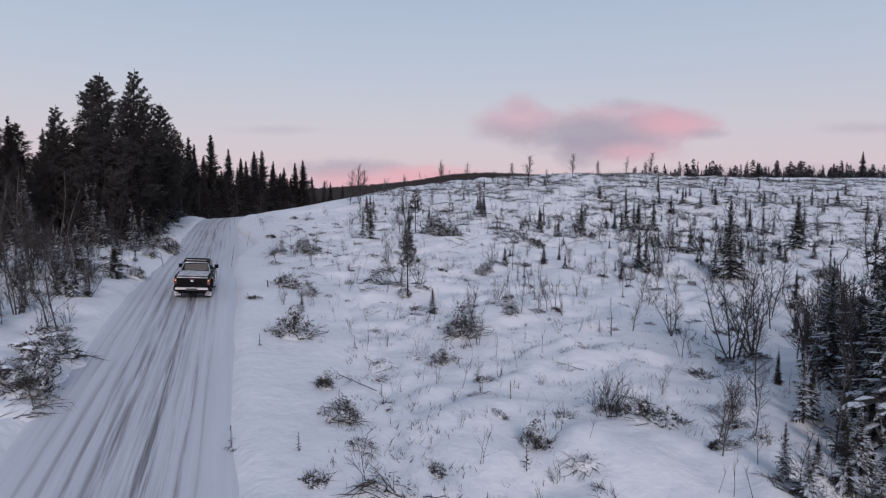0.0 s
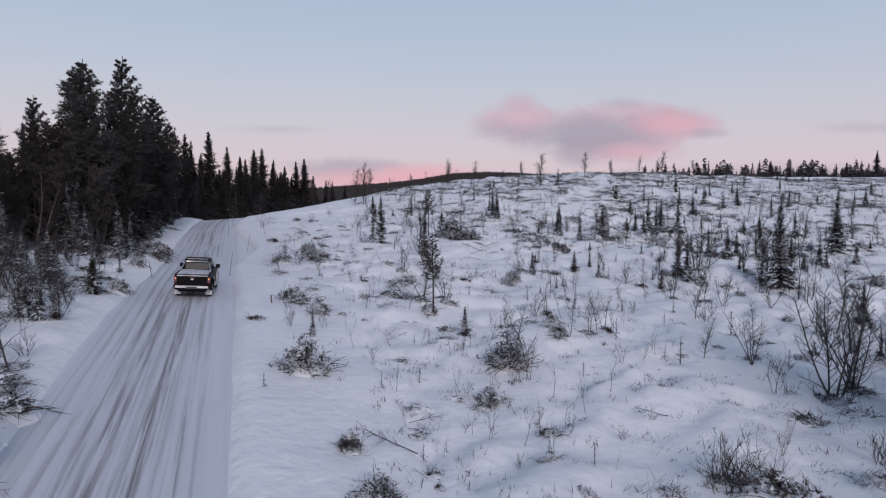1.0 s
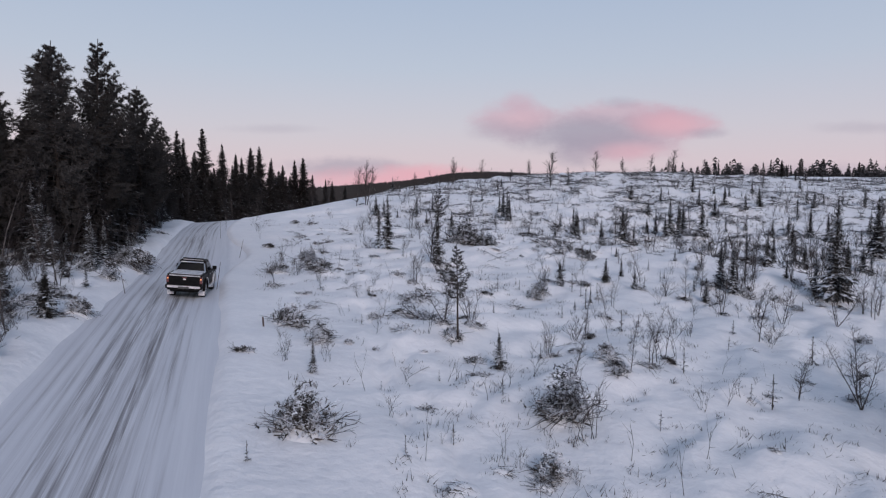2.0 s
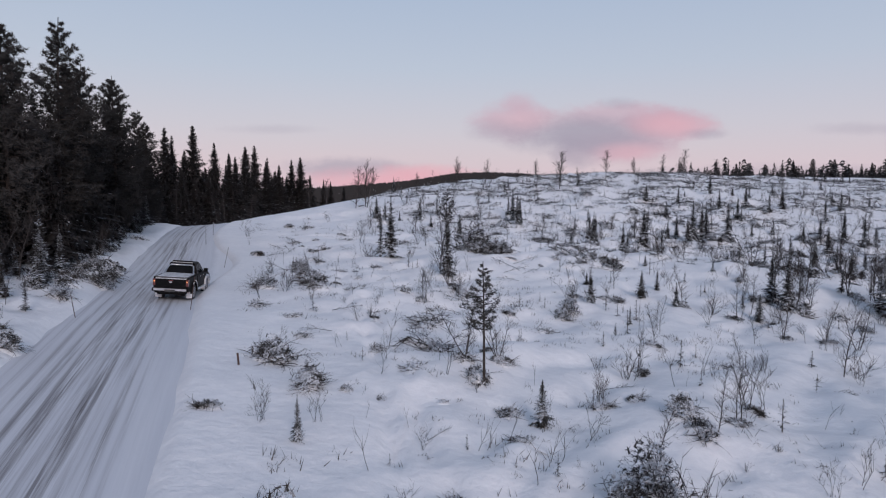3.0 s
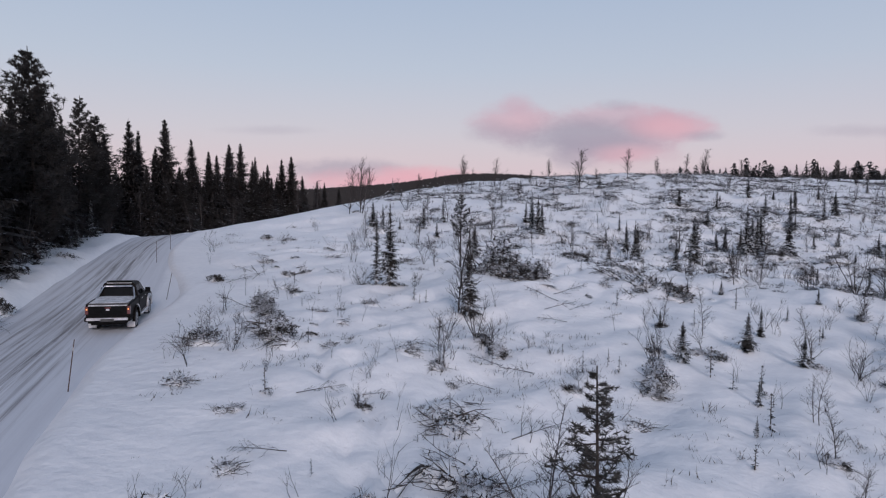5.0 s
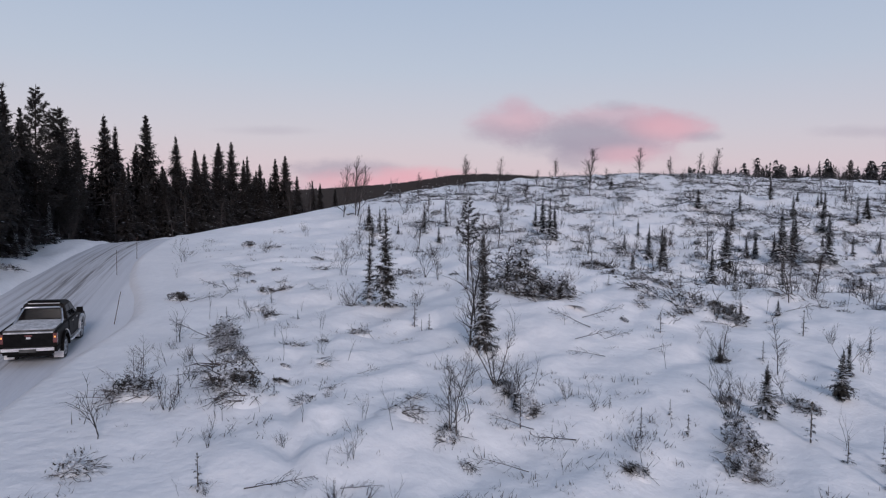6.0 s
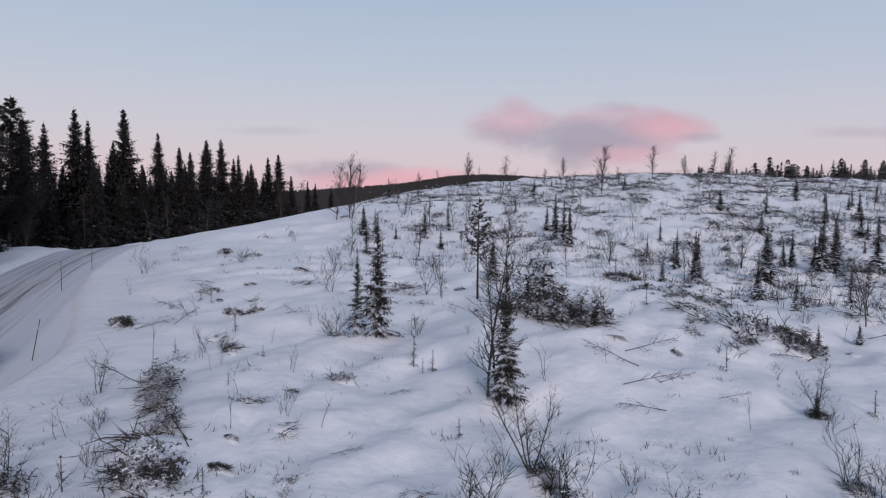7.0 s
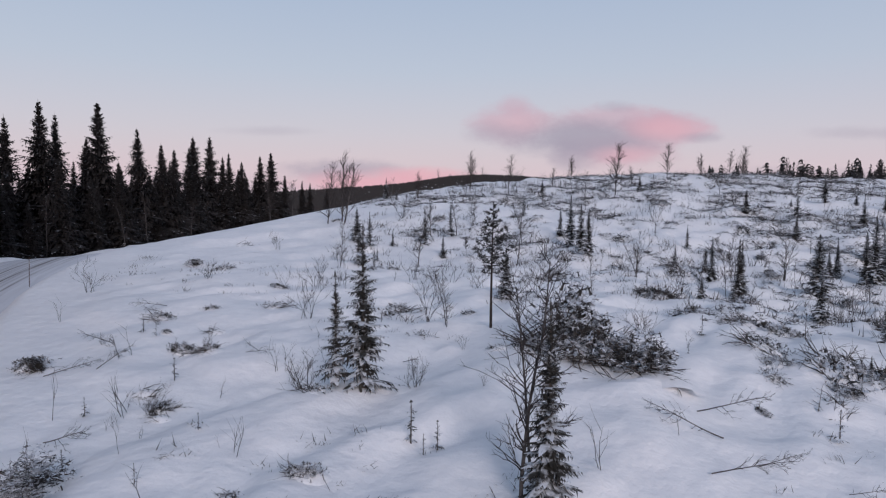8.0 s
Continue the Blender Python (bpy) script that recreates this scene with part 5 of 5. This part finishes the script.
def build_pickup():
    car = tagged(new("pickup_truck"), "dark lifted pickup with a snowy bed cover and lit tail lamps", "pickup truck")
    w = 0.90
    rear = [(-1.22, 0.62), (-1.25, 0.75), (-1.22, 1.26), (0.74, 1.26), (0.74, 0.55)] + arc(0, 0.44, 0.53, 12, 168)[0:] + [(-0.55, 0.58), (-0.9, 0.62)]
    part("bed", profile(rear, -w, w, 0.06), PAINT, car, "dark bronze load bed")
    front = [(0.77, 0.52), (0.77, 1.27), (2.30, 1.25), (2.62, 1.22), (3.55, 1.12), (3.92, 1.00), (4.02, 0.80), (4.00, 0.58), (3.66, 0.52)] + arc(BASE, 0.44, 0.54, 8, 172) + [(BASE - 0.62, 0.50)]
    part("body", profile(front, -w, w, 0.07), PAINT, car, "dark bronze cab body and bonnet")
    part("cab", block(-0.86, 0.86, 0.80, 2.58, 1.24, 1.84, 0.06, (0.18, 0.18, 0.74)), PAINT, car, "dark cab")
    part("roof", block(-0.66, 0.66, 0.98, 1.86, 1.835, 1.875, 0.02, (0.05, 0.05, 0.08)), PAINT, car)
    part("rear_window", profile([(0.815, 1.33), (0.935, 1.74), (0.955, 1.74), (0.845, 1.33)], -0.62, 0.62, 0.004), GLASS, car, "dark tinted rear window")
    part("windscreen", profile([(2.50, 1.31), (1.97, 1.80), (1.99, 1.82), (2.53, 1.32)], -0.66, 0.66, 0.004), GLASS, car, "dark windscreen")
    for s in (-1, 1):
        for y0, y1, u0, u1 in ((0.95, 1.55, 1.02, 1.53), (1.62, 2.42, 1.60, 2.02)):
            bm = bmesh.new()
            pts = [(s * 0.836, y0, 1.30), (s * 0.836, y1, 1.30), (s * 0.702, u1, 1.75), (s * 0.702, u0, 1.75)]
            a = [bm.verts.new(p) for p in pts]
            b = [bm.verts.new((p[0] + s * 0.014, p[1], p[2])) for p in pts]
            bm.faces.new(a)
            bm.faces.new(b[::-1])
            for i in range(4):
                bm.faces.new((a[(i + 1) % 4], a[i], b[i], b[(i + 1) % 4]))
            bmesh.ops.recalc_face_normals(bm, faces=bm.faces)
            part("side_window", bm, GLASS, car, "dark side window")
        for y0 in (1.50, 2.28):
            part("door_handle", block(s * w, s * (w + 0.03), y0 - 0.16, y0, 1.10, 1.14, 0.008), CHROME, car, "chrome door handle")
        for y0, y1 in ((0.80, 1.58), (1.60, 2.46)):
            part("door", block(s * (w - 0.02), s * (w + 0.012), y0, y1, 0.60, 1.22, 0.008), PAINT, car)
        mirror = part("mirror", block(min(s * 0.90, s * 1.12), max(s * 0.90, s * 1.12), 2.22, 2.36, 1.26, 1.46, 0.04), BLACK, car, "black door mirror")
        g = Geo()
        g.tube([(s * 0.92, 0.72, 0.50), (s * 0.98, 0.9, 0.48), (s * 0.98, 2.3, 0.48), (s * 0.92, 2.5, 0.50)], [0.045] * 4, 8)
        part("side_step", g, CRUST, car, "side step caked with snow", True)
        for cy, mat, lab in ((0.0, PAINT, "flared dark rear arch"), (BASE, CRUST, "front arch crusted with white snow")):
            ring = arc(cy, 0.44, 0.60, -4, 184, 14) + arc(cy, 0.44, 0.50, 184, -4, 14)
            part("wheel_arch", profile(ring, min(s * 0.86, s * 0.985), max(s * 0.86, s * 0.985), 0.012), mat, car, lab)
        part("tail_lamp", block(min(s * 0.785, s * 0.915), max(s * 0.785, s * 0.915), -1.275, -1.12, 0.88, 1.21, 0.035), LENS, car, "red tail lamp cluster")
        part("lit_lamp", block(min(s * 0.815, s * 0.875), max(s * 0.815, s * 0.875), -1.286, -1.2, 1.06, 1.12, 0.012), TAIL, car, "small amber glowing bulb")
        part("mudflap", block(min(s * 0.64, s * 0.97), max(s * 0.64, s * 0.97), -0.56, -0.52, 0.16, 0.60, 0.01), FLAP, car, "mudflap white with packed snow")
        part("mudflap", block(min(s * 0.66, s * 0.96), max(s * 0.66, s * 0.96), BASE - 0.60, BASE - 0.57, 0.2, 0.56, 0.01), FLAP, car, "mudflap white with packed snow")
        g = Geo()
        g.tube([(s * 0.80, -0.05, 1.27), (s * 0.78, 0.30, 1.36), (s * 0.66, 0.74, 1.70), (s * 0.58, 0.80, 1.75)], [0.038] * 4, 8)
        part("sports_bar", g, CHROME, car, "polished sports bar", True)
        part("head_lamp", block(min(s * 0.55, s * 0.88), max(s * 0.55, s * 0.88), 3.80, 3.985, 0.86, 1.02, 0.03), CHROME, car)
    g = Geo()
    g.tube([(-0.58, 0.80, 1.75), (0.58, 0.80, 1.75)], [0.038] * 2, 8)
    part("sports_bar", g, CHROME, car, "polished cross bar", True)
    part("tailgate", block(-0.78, 0.78, -1.268, -1.2, 0.76, 1.24, 0.015), BLACK, car, "dark tailgate")
    part("tailgate_lip", block(-0.78, 0.78, -1.28, -1.20, 1.225, 1.265, 0.01), CRUST, car, "snow on the tailgate's edge")
    part("badge", block(-0.07, 0.07, -1.276, -1.262, 1.03, 1.10, 0.008), CHROME, car, "small chrome oval badge")
    part("gate_handle", block(-0.12, 0.12, -1.276, -1.262, 1.12, 1.17, 0.006), LENS, car, "red third brake lamp")
    part("rear_bumper", block(-0.84, 0.84, -1.40, -1.18, 0.63, 0.74, 0.03), CHROME, car, "chrome rear bumper step")
    part("bumper_skirt", block(-0.80, 0.80, -1.34, -1.15, 0.50, 0.61, 0.02), BLACK, car)
    part("number_plate", block(-0.27, 0.27, -1.408, -1.395, 0.585, 0.70, 0.004), PLATE, car, "number plate too dirty to read")
    g = Geo()
    g.tube([(0, -1.34, 0.50), (0, -1.46, 0.50), (0, -1.47, 0.56)], [0.025, 0.025, 0.035], 8)
    part("tow_hitch", g, BLACK, car)
    part("bed_cover", block(-0.84, 0.84, -1.17, 0.72, 1.26, 1.32, 0.02, (0.03, 0.03, 0.03)), DIRTY, car, "flat grey bed cover")
    g = Geo()
    n = 12
    for i in range(n):
        for j in range(n):
            q = []
            for a, b in ((i, j), (i + 1, j), (i + 1, j + 1), (i, j + 1)):
                x, y = -0.80 + 1.60 * a / n, -1.13 + 1.82 * b / n
                edge = min(a, n - a, b, n - b)
                q.append((x, y, 1.322 + (0.018 + 0.012 * float(ripple(np.array(x), np.array(y), 0.35, 4)) if edge else -0.004)))
            g.face(*q)
    part("snow_on_cover", g, CRUST, car, "thin snow on the bed cover", True)
    part("roof_light_bar", block(-0.56, 0.56, 1.00, 1.12, 1.89, 1.955, 0.02), BLACK, car, "black roof light bar")
    for s in (-0.4, 0.4):
        part("bar_foot", block(s - 0.03, s + 0.03, 1.02, 1.09, 1.85, 1.90, 0.005), BLACK, car)
    part("roof_snow", block(-0.55, 0.55, 0.985, 1.02, 1.855, 1.885, 0.010), CRUST, car, "strip of snow at the roof's rear edge")
    for s in (-1, 1):
        part("arch_snow", profile(arc(0.0, 0.44, 0.63, 20, 80, 8) + arc(0.0, 0.44, 0.52, 80, 20, 8), min(s * 0.90, s * 0.995), max(s * 0.90, s * 0.995), 0.02), CRUST, car, "white snow packed on the rear arch")
        part("bumper_corner", block(min(s * 0.80, s * 0.93), max(s * 0.80, s * 0.93), -1.36, -0.86, 0.58, 0.75, 0.035), BLACK, car)
        part("bed_rail", block(min(s * 0.83, s * 0.90), max(s * 0.83, s * 0.90), -1.2, 0.72, 1.25, 1.30, 0.02), BLACK, car)
        part("rear_inner_arch", block(min(s * 0.50, s * 0.84), max(s * 0.50, s * 0.84), -0.48, 0.48, 0.62, 0.92, 0.02), BLACK, car)
    part("under_tray", block(-0.70, 0.70, -1.2, -0.5, 0.40, 0.56, 0.02), BLACK, car)
    part("grille", block(-0.52, 0.52, 3.93, 4.03, 0.80, 1.0, 0.02), BLACK, car)
    part("front_bumper", block(-0.90, 0.90, 3.82, 4.12, 0.48, 0.78, 0.06), PAINT, car)
    part("chassis", block(-0.5, 0.5, -1.0, 3.7, 0.38, 0.60, 0.03), BLACK, car)
    part("rear_axle", lathe([(-0.7, 0.05), (0.7, 0.05)], 10), BLACK, car).location = (0, 0, RADIUS)
    return car, [wheel(car, x, y) for y in (0, BASE) for x in (-0.80, 0.80)]


pickup, wheels = build_pickup()
pickup.scale = (0.92, 0.95, 0.97)

# seconds, rear axle's x and y, heading in degrees left of north
DRIVE = [
    (0.0, -13.20, 32.7, 16), (0.5, -13.95, 35.05, 15.5), (1.0, -14.65, 37.4, 15), (1.5, -15.33, 39.75, 13.5), (2.0, -16.02, 42.5, 12), (2.5, -16.75, 45.4, 10), (3.0, -17.35, 48.05, 8.5),
    (3.5, -17.75, 50.25, 9), (4.0, -18.08, 51.85, 10), (4.5, -18.33, 53.1, 12.5), (5.0, -18.58, 53.9, 15), (5.5, -18.86, 54.5, 17.5), (5.8, -19.00, 54.8, 19), (6.5, -19.40, 55.2, 20),
    (7.0, -19.5, 55.5, 20), (7.5, -19.6, 55.75, 20), (8.0, -19.7, 55.95, 20),
]


def motions():
    table = np.array(DRIVE)
    rows = []
    for t, x, y, heading in DRIVE:
        a = radians(heading)
        f = (x - BASE * math.sin(a), y + BASE * math.cos(a))
        z0, z1 = float(road_level(x, y)), float(road_level(*f))
        sl = float(road_level(x - 0.8 * math.cos(a), y - 0.8 * math.sin(a))), float(road_level(x + 0.8 * math.cos(a), y + 0.8 * math.sin(a)))
        turn = Matrix.Rotation(a, 4, "Z") @ Matrix.Rotation(math.atan2(z1 - z0, BASE), 4, "X") @ Matrix.Rotation(math.atan2(sl[0] - sl[1], 1.6), 4, "Y")
        rows.append((t, Matrix.Translation((x, y, z0 - 0.02)) @ turn))
    walk(pickup, rows)
    run = np.concatenate([[0], np.cumsum(np.hypot(np.diff(table[:, 1]), np.diff(table[:, 2])))])
    steps = [k * 0.1 for k in range(81)]
    for hub in wheels:
        place = hub.location.copy()
        walk(hub, [(t, Matrix.Translation(place) @ Matrix.Rotation(-float(np.interp(t, table[:, 0], run)) / RADIUS, 4, "X")) for t in steps])


motions()
